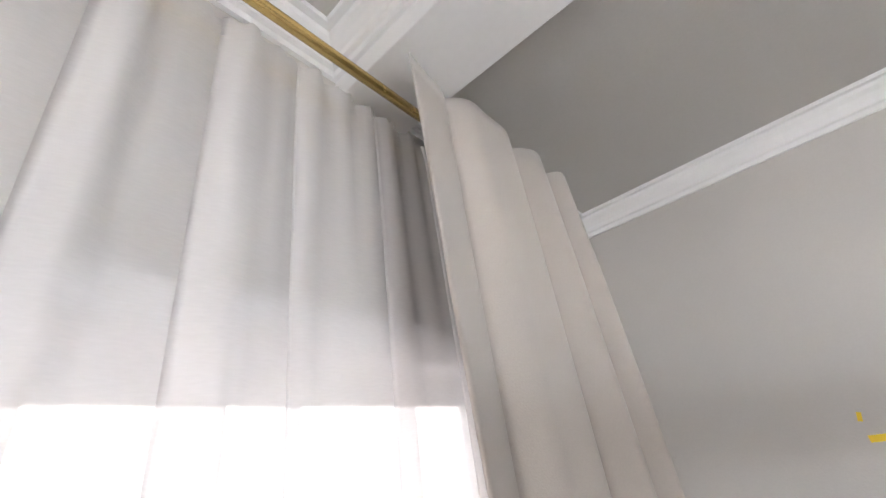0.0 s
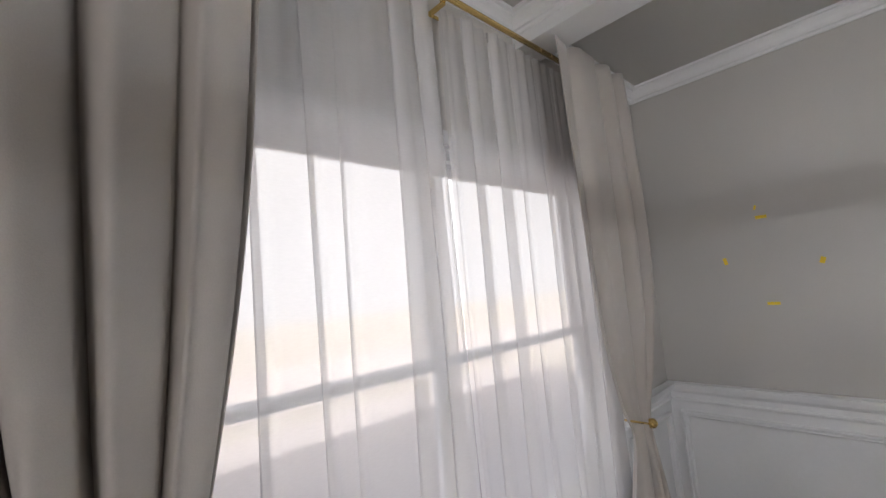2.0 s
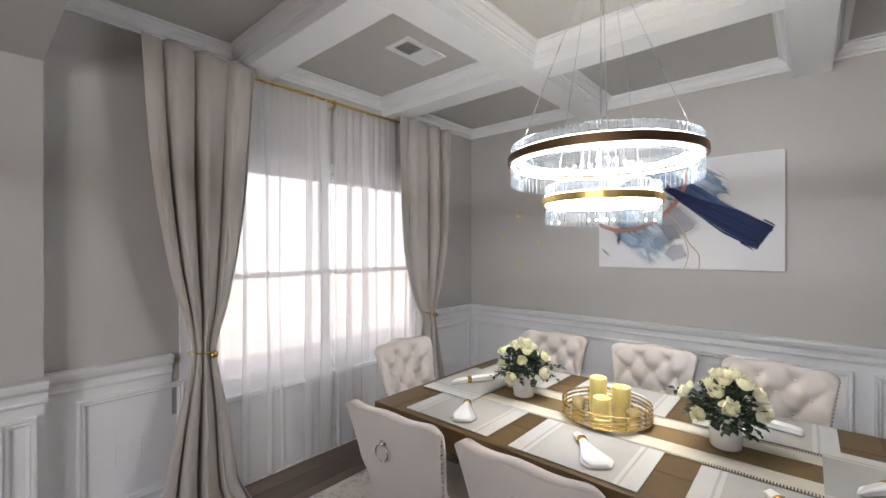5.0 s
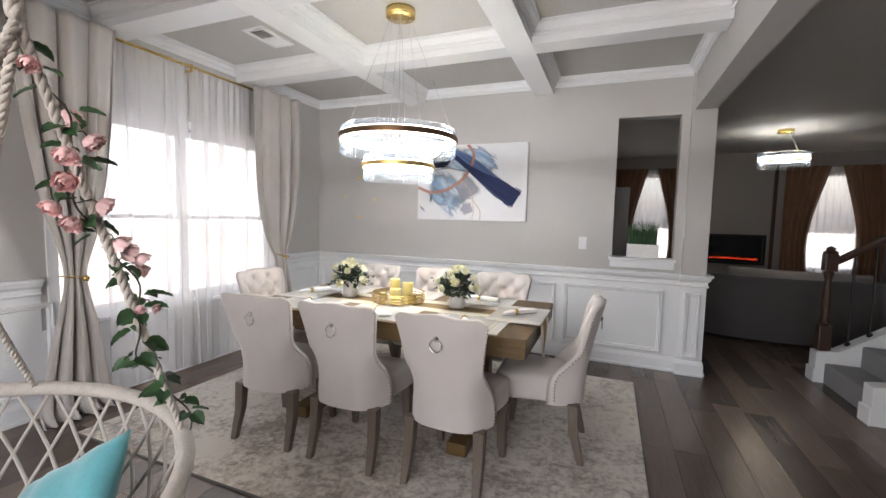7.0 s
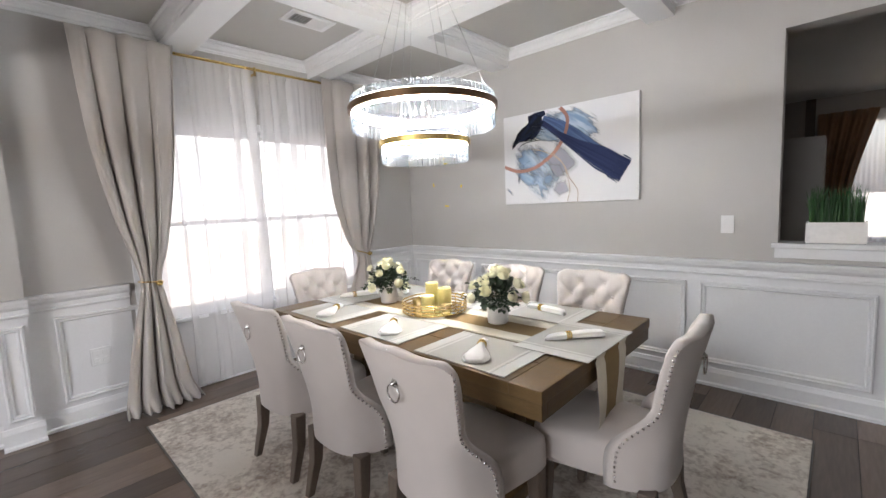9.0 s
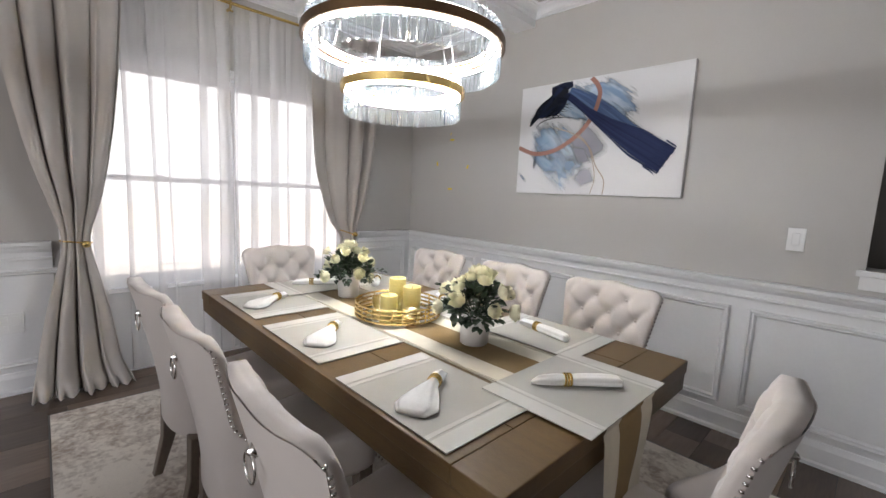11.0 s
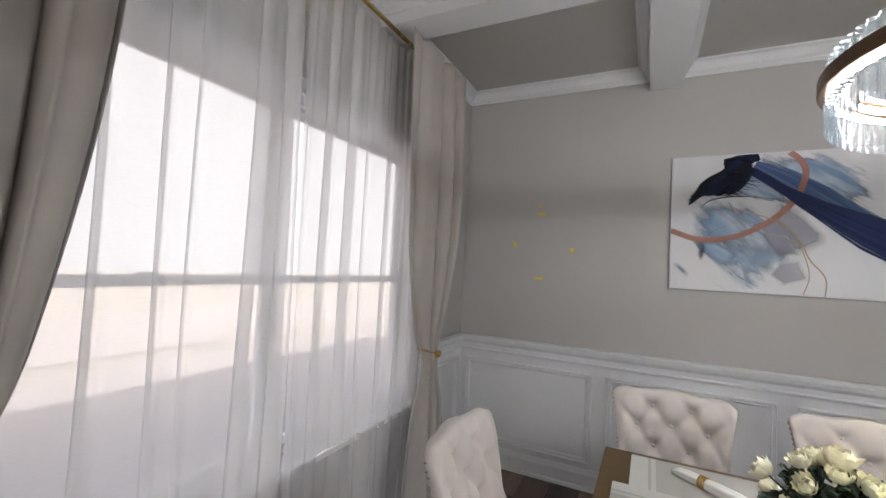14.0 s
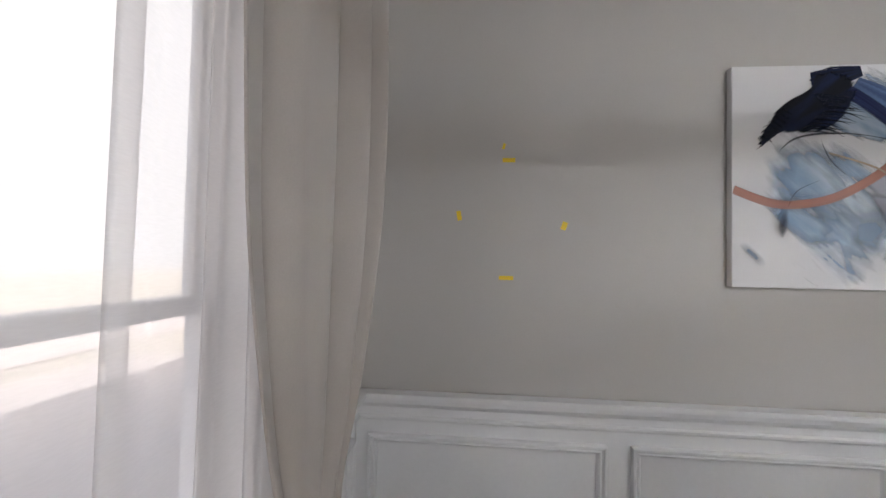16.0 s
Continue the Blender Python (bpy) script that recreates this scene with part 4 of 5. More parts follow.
def blob(name, pts, material, label, straight=False):
    """A patch of wash; the map runs from 0 in its middle to 1 at its outline."""
    LAY[0] += 1
    y = PY - 0.0002 * LAY[0]
    P = [on_canvas(u, v, y) for u, v in pts]
    ring = [P[i].lerp(P[(i + 1) % len(P)], t / 6) for i in range(len(P)) for t in range(6)] if straight else curve(P, True)
    c = sum(ring, Vector()) / len(ring)
    bm = bmesh.new()
    uv = bm.loops.layers.uv.new("UVMap")
    mid = bm.verts.new(c)
    inner = [bm.verts.new(clamp_in(c + (q - c) * 0.6)) for q in ring]
    outer = [bm.verts.new(clamp_in(c + (q - c) * 1.08)) for q in ring]
    rad = {mid: 0.0, **{v: 0.6 for v in inner}, **{v: 1.08 for v in outer}}
    k = len(ring)
    for i in range(k):
        j = (i + 1) % k
        bm.faces.new((mid, inner[i], inner[j])), bm.faces.new((inner[i], outer[i], outer[j], inner[j]))
    for f in bm.faces:
        for lp in f.loops:
            lp[uv].uv = (rad[lp.vert], 0.5)
    part(name, bm, material, pic, label)


def stroke(name, pts, w, material, label):
    """A brush stroke; the map runs from -1 to 1 across and from 0 to 1 along it."""
    LAY[0] += 1
    y = PY - 0.0002 * LAY[0]
    dense = curve([on_canvas(u, v, y) for u, v in pts], False, 9)
    bm = bmesh.new()
    uv = bm.loops.layers.uv.new("UVMap")
    prev = None
    for i, p in enumerate(dense):
        k = i / (len(dense) - 1)
        d = dense[min(i + 1, len(dense) - 1)] - dense[max(i - 1, 0)]
        nrm = Vector((-d.z, 0, d.x)).normalized() * (np.interp(k, np.linspace(0, 1, len(w)), w) if isinstance(w, tuple) else w)
        cur = [(bm.verts.new(clamp_in(p + nrm)), (1.0, k)), (bm.verts.new(clamp_in(p - nrm)), (-1.0, k))]
        if prev:
            f = bm.faces.new((prev[0][0], prev[1][0], cur[1][0], cur[0][0]))
            for lp, (vv, t) in zip(f.loops, (prev[0], prev[1], cur[1], cur[0])):
                lp[uv].uv = t
        prev = cur
    part(name, bm, material, pic, label)


PALE = paint("pale_blue_wash", (0.30, 0.42, 0.58), (0.66, 0.73, 0.80), 0.82, 2.6, 0.60, 0.55, scale=13, angle=42, stretch=(3.0, 1, 0.6))
PALE2 = paint("blue_bristle_wash", (0.22, 0.32, 0.48), (0.62, 0.69, 0.77), 0.92, 3.4, 0.5, 0.35, scale=26, angle=35, stretch=(3.5, 1, 0.7))
GREYB = paint("grey_blue_wash", (0.26, 0.35, 0.48), (0.38, 0.47, 0.58), 0.5, 4.0, 0.3, 0.8, scale=12)
LAV = paint("lavender_grey_wash", (0.37, 0.36, 0.42), (0.47, 0.46, 0.51), 0.58, 8.0, 0.25, 0.9, scale=10)
MID = paint("mid_blue_stroke", (0.060, 0.095, 0.21), (0.13, 0.20, 0.36), 0.93, 3.0, 0.5, 0.25, bristle=9)
NAVY = paint("navy_stroke", (0.016, 0.022, 0.072), (0.030, 0.044, 0.12), 0.98, 4.2, 0.55, 0.12, bristle=12)
INK = paint("black_navy_stroke", (0.006, 0.007, 0.013), (0.012, 0.022, 0.07), 0.98, 4.0, 0.5, 0.10, bristle=10)
INKB = paint("black_navy_wash", (0.006, 0.007, 0.012), (0.010, 0.018, 0.055), 0.99, 5.0, 0.42, 0.12, scale=34, angle=-38, stretch=(3.5, 1, 0.6))
HAIR = paint("dry_bristle_mark", (0.012, 0.016, 0.035), (0.03, 0.045, 0.10), 0.85, 1.6, 0.35, 0.4, bristle=1)
CORAL = paint("coral_stroke", (0.60, 0.27, 0.19), (0.52, 0.25, 0.19), 0.66, 9.0, 0.2, 0.3, bristle=3)
OCHRE = paint("ochre_line", (0.50, 0.38, 0.27), (0.42, 0.32, 0.24), 0.85, 8.0, 0.2, 0.2, bristle=2)
blob("wash", [(0.08, 0.45), (0.11, 0.68), (0.30, 0.72), (0.47, 0.50), (0.50, 0.20), (0.36, 0.02), (0.20, 0.08)], PALE, "pale blue wash")
blob("wash", [(0.10, 0.50), (0.12, 0.66), (0.26, 0.70), (0.34, 0.52), (0.36, 0.36), (0.28, 0.30), (0.14, 0.36)], PALE, "pale blue wash")
blob("wash", [(0.13, 0.40), (0.30, 0.44), (0.44, 0.30), (0.44, 0.12), (0.34, 0.02), (0.28, 0.16), (0.14, 0.22)], PALE, "pale blue wash")
blob("wash", [(0.10, 0.30), (0.16, 0.40), (0.30, 0.36), (0.34, 0.20), (0.20, 0.16)], PALE, "pale blue wash")
blob("wash", [(0.33, 0.95), (0.48, 1.0), (0.62, 0.98), (0.73, 0.84), (0.77, 0.64), (0.70, 0.52), (0.56, 0.60), (0.40, 0.78)], PALE2, "brushed pale blue patch")
blob("wash", [(0.24, 0.80), (0.36, 0.88), (0.44, 0.76), (0.50, 0.62), (0.40, 0.64), (0.28, 0.70)], PALE2, "brushed pale blue patch")
blob("wash", [(0.29, 0.36), (0.43, 0.37), (0.47, 0.25), (0.39, 0.13), (0.30, 0.17)], GREYB, "grey-blue patch", True)
blob("wash", [(0.43, 0.70), (0.51, 0.60), (0.615, 0.41), (0.61, 0.35), (0.52, 0.265), (0.44, 0.27), (0.31, 0.50), (0.41, 0.53)], LAV, "lavender grey patch", True)
blob("wash", [(0.40, 0.135), (0.455, 0.05), (0.557, 0.11), (0.515, 0.25), (0.44, 0.23)], LAV, "lavender grey patch", True)
blob("wash", [(0.36, 0.44), (0.47, 0.42), (0.52, 0.27), (0.43, 0.25)], LAV, "lavender grey patch", True)
stroke("brush_stroke", [(0.34, 0.92), (0.46, 0.80), (0.60, 0.64), (0.76, 0.46)], (0.03, 0.075, 0.095, 0.075), MID, "mid-blue brush stroke")
stroke("arc", [(0.0, 0.44), (0.11, 0.378), (0.20, 0.375), (0.30, 0.415), (0.42, 0.53), (0.50, 0.68), (0.53, 0.84), (0.51, 0.93), (0.47, 0.995)], 0.017, CORAL, "coral painted arc")
stroke("brush_stroke", [(0.22, 0.95), (0.34, 0.86), (0.46, 0.72), (0.60, 0.57), (0.77, 0.41), (0.92, 0.27)], (0.02, 0.028, 0.028, 0.055, 0.10, 0.105), NAVY, "navy diagonal brush stroke")
stroke("brush_stroke", [(0.22, 0.93), (0.28, 0.94), (0.36, 0.97)], (0.03, 0.045, 0.02), INK, "black-navy brush stroke")
blob("wing", [(0.065, 0.615), (0.085, 0.73), (0.145, 0.83), (0.22, 0.90), (0.245, 0.98), (0.33, 0.97), (0.345, 0.86), (0.315, 0.745), (0.22, 0.69), (0.13, 0.685)], INKB, "black-navy brushed wing shape")
brush = random.Random(41)
for i in range(26):
    k = i / 25
    u, v = 0.315 - 0.10 * abs(k - 0.4) - 0.02 * k, 0.86 - 0.17 * k
    d = brush.uniform(0.03, 0.08)
    stroke("bristle_mark", [(u - 0.05, v + 0.01), (u + 0.3 * d, v + brush.uniform(-0.01, 0.01)), (u + d, v - 0.25 * d + brush.uniform(-0.02, 0.012))], (0.005, 0.004, 0.0008), HAIR, "dry black bristle mark")
for i in range(7):
    k = (i + 0.5) / 15
    u, v = 0.075 + 0.14 * k, 0.66 + 0.27 * k ** 0.8
    d = brush.uniform(0.015, 0.035)
    stroke("bristle_mark", [(u + 0.03, v - 0.03), (u, v), (u - d * 0.5, v + 0.9 * d * k - 0.02 * (1 - k))], (0.005, 0.004, 0.0008), HAIR, "dry black bristle mark")
for i in range(14):
    k = i / 13
    u, v = 0.895 + 0.075 * (k - 0.5) * 1.4, 0.295 + 0.19 * (k - 0.5)
    d = brush.uniform(0.01, 0.035)
    stroke("bristle_mark", [(u - 0.04, v + 0.04), (u, v), (u + d * 0.7, v - d)], (0.006, 0.005, 0.001), NAVY, "dry navy bristle mark")
stroke("brush_stroke", [(0.125, 0.605), (0.165, 0.66), (0.24, 0.685), (0.35, 0.68), (0.48, 0.64)], (0.002, 0.006, 0.007, 0.004, 0.002), HAIR, "thin black brush line")
stroke("brush_stroke", [(0.15, 0.36), (0.175, 0.43), (0.24, 0.48)], (0.002, 0.003, 0.001), HAIR, "thin grey brush line")
stroke("brush_stroke", [(0.24, 0.66), (0.265, 0.57), (0.31, 0.50)], (0.001, 0.004, 0.002), HAIR, "thin grey brush line")
stroke("line", [(0.26, 0.60), (0.40, 0.525), (0.50, 0.40), (0.545, 0.25), (0.60, 0.13), (0.60, 0.005)], 0.0035, OCHRE, "thin ochre line")
stroke("line", [(0.42, 0.53), (0.49, 0.42), (0.53, 0.26), (0.545, 0.13), (0.525, 0.01)], 0.0028, OCHRE, "thin ochre line")
blob("drip", [(0.135, 0.20), (0.118, 0.26), (0.13, 0.34), (0.15, 0.37), (0.155, 0.28)], HAIR, "small dark drip")
blob("smudge", [(0.010, 0.19), (0.035, 0.20), (0.09, 0.12), (0.08, 0.085), (0.04, 0.14)], GREYB, "small grey smudge")

# small things on the north wall
tp = thing("tape_marks", "yellow tape pieces marking a spot on the wall", "tape")
for x, z, w, h, a in ((0.022, 1.808, 0.034, 0.012, 0), (0.018, 1.352, 0.038, 0.011, 0), (-0.167, 1.59, 0.012, 0.026, -10), (0.235, 1.555, 0.014, 0.022, 20), (0.002, 1.862, 0.007, 0.016, 15)):
    part("tape_piece", boxm(-w, w, -0.0006, 0.0006, -h, h), TAPE, tp).matrix_basis = pose(x, YN - 0.001, z, 0, a, 0) @ Matrix.Diagonal((0.72, 1, 0.72, 1))


def wall_plate(name, label, m, rocker):
    p = thing(name, label, "switch" if rocker else "outlet", m=m)
    hw = 0.037 if rocker else 0.056
    part("plate", boxm(-hw, hw, -0.006, 0, -0.06, 0.06, bevel=0.002), PLATE, p)
    if rocker:
        part("rocker", boxm(-0.016, 0.016, -0.010, -0.006, -0.033, 0.033, bevel=0.002), PLATE, p)
    else:
        for x in (-0.026, 0.026):
            for z in (-0.026, 0.026):
                part("socket", boxm(x - 0.017, x + 0.017, -0.008, -0.006, z - 0.016, z + 0.016, bevel=0.001), PLATE, p)


wall_plate("light_switch", "white rocker light switch on the greige wall", pose(2.595, YN - 0.001, 1.148), True)
wall_plate("power_outlet", "white power outlet in the wainscot panel", pose(XW + L + 0.001, -0.82, 0.43, 0, 0, 90), False)

# ceiling vent
vt = thing("ceiling_vent", "white louvred ceiling vent in a coffer", "vent")
VX, VY = 0.285, 0.49
bm = bmesh.new()
for a in ((VX - 0.10, VX + 0.10, VY - 0.17, VY - 0.135), (VX - 0.10, VX + 0.10, VY + 0.135, VY + 0.17), (VX - 0.10, VX - 0.065, VY - 0.135, VY + 0.135), (VX + 0.065, VX + 0.10, VY - 0.135, VY + 0.135)):
    box(bm, *a, CZ - 0.010, CZ - 0.0005)
part("frame", bm, WHITE, vt)
# flat sheet whose dark colour stands in for the shade inside the vent
part("backing", boxm(VX - 0.065, VX + 0.065, VY - 0.135, VY + 0.135, CZ - 0.003, CZ - 0.0005), DARK, vt, "dark sheet coloured for the shade behind the slats")
for i in range(12):
    y = VY - 0.125 + i * 0.0227
    part("slat", boxm(-0.065, 0.065, -0.008, 0.008, -0.0008, 0.0008), WHITE, vt).matrix_basis = pose(VX, y, CZ - 0.008, 38 if i < 6 else -38)
# ---- on the table ----
rn = thing("table_runner", "cream and golden-brown striped runner hanging over the table end", "runner")
for y0, y1, m_, nm in ((0.275, 0.355, CREAM, "cream_stripe"), (0.355, 0.495, RUNB, "brown_stripe"), (0.495, 0.575, CREAM, "cream_stripe")):
    bm = bmesh.new()

    def f(u, v, y0=y0, y1=y1):
        s = u * 2.35
        y = y0 + (y1 - y0) * v
        if s < 1.86:
            x, z = TX0 + 0.06 + s, TZ + 0.0022 + 0.0006 * math.sin(30 * s)
        else:
            e = s - 1.86
            x = TX1 + 0.004 + 0.012 * math.sin(min(e / 0.03, 1.57)) + 0.014 * math.sin(e * 9 + 9 * (y - 0.275)) * min(1, e * 4)
            z = TZ + 0.0022 - e
        return (x, y, z)
    grid(bm, f, 110, 4)
    part(nm, bm, m_, rn, "golden-brown woven stripe" if m_ is RUNB else "", True)

bm = bmesh.new()
for k in range(226):
    for y0 in (0.258, 0.5765):
        x = TX0 + 0.066 + 0.0082 * k
        box(bm, x, x + 0.0042, y0, y0 + 0.0155, TZ + 0.0012, TZ + 0.0028)
tagged(part("lace_edge", bm, CREAM, rn, "open ladder-stitch lace edge"), kind="stuff")


def placemat():
    """Woven mat, long along x, with paler bands across both short ends."""
    p = thing("placemat", "light grey rectangular woven placemat with pale end bands", "placemat", "placemats")
    part("field", boxm(-0.150, 0.150, -0.16, 0.16, 0.001, 0.0035), MATG, p)
    for sx in (-1, 1):
        for a, b, m_ in ((0.1502, 0.164, MATB), (0.1642, 0.172, MATG), (0.1722, 0.225, MATB)):
            part("band", boxm(min(sx * a, sx * b), max(sx * a, sx * b), -0.16, 0.16, 0.001, 0.0037 if m_ is MATB else 0.0033), m_, p)
    return p


def napkin(prof):
    """Napkin pulled through a gold ring, along +x; prof gives place, half width and height along it."""
    p = thing("napkin", "white folded napkin pulled through a gold ring", "napkin", "folded napkins")
    bm = bmesh.new()

    def f(u, v):
        q = v * (len(prof) - 1)
        i = min(int(q), len(prof) - 2)
        k = q - i
        x, w, h = [prof[i][j] + (prof[i + 1][j] - prof[i][j]) * k for j in range(3)]
        a = 2 * math.pi * u
        r = 1 + 0.13 * math.sin(5 * a + 3 * v)
        return (x, w * r * math.cos(a), max(0.0005, h + h * r * math.sin(a)))
    grid(bm, f, 28, 20, True)
    bmesh.ops.holes_fill(bm, edges=bm.edges)
    part("cloth", bm, NAPKIN, p, smooth=True)
    bm = bmesh.new()
    for dx in (-0.008, 0, 0.008):
        torus(bm, 0.017, 0.0032, pose(-0.028 + dx, 0, 0.015, 0, 90), 20, 6)
    part("ring", bm, GOLD, p, "gold napkin ring", True)
    return p


FAN = [(-0.085, 0.016, 0.012), (-0.055, 0.019, 0.015), (-0.03, 0.014, 0.013), (0.0, 0.017, 0.014), (0.05, 0.036, 0.013), (0.11, 0.056, 0.011), (0.145, 0.036, 0.006)]
ROLL = [(-0.13, 0.004, 0.005), (-0.11, 0.013, 0.012), (-0.06, 0.018, 0.015), (-0.028, 0.014, 0.014), (0.01, 0.019, 0.016), (0.08, 0.022, 0.016), (0.12, 0.021, 0.014), (0.128, 0.012, 0.010)]
pm0, nk0, nk1 = placemat(), napkin(FAN), napkin(ROLL)
MATS_AT = [(0.99, 0.10, 0, 300), (1.54, 0.09, 0, 312), (2.105, 0.08, 0, 298), (0.90, 0.74, 0, -40), (1.46, 0.75, 0, -25), (2.01, 0.76, 0, -12)]
ends = [(0.79, 0.42, 90, 60), (2.345, 0.42, 90, 48)]
for i, (x, y, a, b) in enumerate(MATS_AT + ends):
    m1, m2 = pose(x, y, TZ + (0.0012 if i < 6 else 0.006), 0, 0, a), pose(x, y, TZ + (0.0055 if i < 6 else 0.0105), 0, 0, b)
    if i == 0:
        pm0.matrix_world, nk0.matrix_world = m1, m2
    else:
        copy_thing(pm0, m1)
        if i == 7:
            nk1.matrix_world = m2
        else:
            copy_thing(nk0 if i < 3 else nk1, m2)


def rose(bm, c, r, rnd, axis=Vector((0, 0, 1))):
    """A full bloom: rings of ruffled, cupped petals wrapped round a bud, the outer ones open and curled back."""
    q = axis.to_track_quat("Z", "Y").to_matrix()
    foot = bm.verts.new(c + q @ Vector((0, 0, -0.80 * r)))
    for n_, size, top, wide in ((4, 0.40, 12, 0.85), (6, 0.62, 30, 0.60), (7, 0.84, 48, 0.52), (8, 1.04, 72, 0.46)):
        turn = rnd.uniform(0, 6.283)
        for k in range(n_):
            a0 = 2 * math.pi * k / n_ + turn + rnd.uniform(-0.2, 0.2)
            tip, curl = top + rnd.uniform(-10, 10), rnd.uniform(0.08, 0.26)
            vs = []
            for j in range(4):
                ph = radians(150 + (tip - 150) * j / 3)
                for m_ in range(5):
                    s = (m_ - 2) / 2
                    a = a0 + s * wide * (0.7 if j == 0 else 0.82 if j == 3 else 1.0)
                    rr = r * size * (1 + 0.05 * s + (curl if j == 3 else 0)) * (0.92 if abs(s) == 1 else 1) * (1 + (rnd.uniform(-0.13, 0.13) if j == 3 else 0))
                    vs.append(bm.verts.new(c + q @ Vector((rr * math.sin(ph) * math.cos(a), rr * math.sin(ph) * math.sin(a), rr * math.cos(ph) * 0.85 + (0.12 * r * rnd.uniform(-1, 1) if j == 3 else 0)))))
            for m_ in range(4):
                bm.faces.new((foot, vs[m_ + 1], vs[m_]))
            for j in range(3):
                for m_ in range(4):
                    bm.faces.new((vs[j * 5 + m_], vs[j * 5 + m_ + 1], vs[j * 5 + m_ + 6], vs[j * 5 + m_ + 5]))


def leaf(bm, c, d, up, length, width):
    d = d.normalized()
    s = d.cross(up).normalized() * width
    n_ = s.cross(d).normalized()
    a = [c, c + d * length * 0.35 + s, c + d * length * 0.35 - n_ * width * 0.3, c + d * length * 0.35 - s, c + d * length * 0.75 + s * 0.7, c + d * length * 0.75 - s * 0.7, c + d * length - n_ * width * 0.5]
    v = [bm.verts.new(p) for p in a]
    for f in ((0, 2, 1), (0, 3, 2), (1, 2, 4), (2, 3, 5), (2, 5, 4), (4, 5, 6)):
        bm.faces.new([v[i] for i in f])


def bouquet(x, y, seed, spray):
    rnd = random.Random(seed)
    b = thing("flower_vase", "white ceramic vase with cream roses and eucalyptus", "vase", "table bouquets", pose(x, y, TZ + 0.003))
    part("vase", lathe(bmesh.new(), [(0.0, 0.0), (0.046, 0.0), (0.050, 0.004), (0.052, 0.06), (0.050, 0.115), (0.047, 0.117), (0.045, 0.110), (0.045, 0.03), (0.0, 0.028)], 28), PORC, b, "white ceramic cylinder vase", True)
    first_r = None
    bmstem, bml = bmesh.new(), bmesh.new()
    for i in range(17):
        a = i * 2.4 + rnd.uniform(-0.35, 0.35)
        el = 1.45 - 0.098 * i + rnd.uniform(-0.12, 0.12)
        d = Vector((math.cos(a) * math.cos(el), math.sin(a) * math.cos(el), math.sin(el)))
        rad = rnd.uniform(0.115, 0.15)
        p = Vector((0, 0, 0.125)) + d * rad
        bm = bmesh.new()
        rose(bm, Vector((0, 0, 0)), rnd.uniform(0.020, 0.029), rnd, d)
        r = part("rose", bm, PETAL, b, smooth=True)
        r.matrix_basis = Matrix.Translation(p)
        tube(bmstem, [(0, 0, 0.03), (d.x * 0.03, d.y * 0.03, 0.12), tuple(p)], 0.0018, 5)
    part("stem_bundle", bmstem, LEAF, b)
    for i in range(320):
        a, el = rnd.uniform(0, 6.283), rnd.uniform(-0.35, 1.1)
        d = Vector((math.cos(a) * math.cos(el), math.sin(a) * math.cos(el), math.sin(el)))
        p = Vector((0, 0, 0.125)) + d * rnd.uniform(0.04, 0.112)
        leaf(bml, p, (d + Vector((rnd.uniform(-1, 1), rnd.uniform(-1, 1), rnd.uniform(-0.6, 0.6)))).normalized(), Vector((rnd.uniform(-0.5, 0.5), rnd.uniform(-0.5, 0.5), 1)), rnd.uniform(0.026, 0.048), rnd.uniform(0.010, 0.016))
    for sx, sy, sz in spray:
        for k in range(16):
            t = k / 15
            p = Vector((sx * (0.05 + 0.15 * t), sy * (0.05 + 0.15 * t), 0.13 + sz * t - 0.05 * t * t))
            leaf(bml, p, Vector((sx * 0.5 + rnd.uniform(-1, 1), sy * 0.5 + rnd.uniform(-1, 1), rnd.uniform(-0.5, 0.7))), Vector((0, 0, 1)), 0.024, 0.011)
    part("foliage", bml, LEAF, b, "grey-green eucalyptus leaves")


bouquet(1.085, 0.44, 5, [(0.8, 0.5, 0.06), (0.9, 0.1, 0.02), (-0.5, -0.6, 0.02)])
bouquet(1.92, 0.455, 11, [(-0.9, -0.1, 0.10), (-0.8, 0.4, 0.07), (-0.6, -0.6, 0.05)])

tray = thing("tray", "round mirrored tray with four gold gallery rails", "tray", m=pose(1.490, 0.440, TZ + 0.003))
part("mirror_base", lathe(bmesh.new(), [(0, 0), (0.175, 0), (0.178, 0.003), (0.178, 0.008), (0.173, 0.009), (0, 0.009)], 48), MIRROR, tray, "mirror glass base", False)
for z in (0.012, 0.030, 0.048, 0.066):
    part("rail", torus(bmesh.new(), 0.180, 0.0042, pose(0, 0, z), 56, 8), GOLD, tray, "polished gold rail", True)
for i in range(8):
    a = 2 * math.pi * i / 8
    part("post", tube(bmesh.new(), [(0.180 * math.cos(a), 0.180 * math.sin(a), 0.008), (0.180 * math.cos(a), 0.180 * math.sin(a), 0.066)], 0.003, 6), GOLD, tray)
for x, y, h, r in ((-0.045, 0.03, 0.145, 0.037), (0.055, 0.03, 0.125, 0.038), (0.0, -0.05, 0.088, 0.037)):
    cd = thing("candle", "pale yellow pillar candle on the mirrored tray", "candle", "pillar candles", pose(1.490 + x, 0.440 + y, TZ + 0.0125))
    part("wax", lathe(bmesh.new(), [(0, 0), (r, 0), (r, h - 0.004), (r - 0.003, h), (r - 0.008, h - 0.004), (0, h - 0.014)], 26), WAX, cd, smooth=True)
    part("wick", tube(bmesh.new(), [(0, 0, h - 0.014), (0.002, 0, h - 0.002)], 0.0012, 5), BLACK, cd)
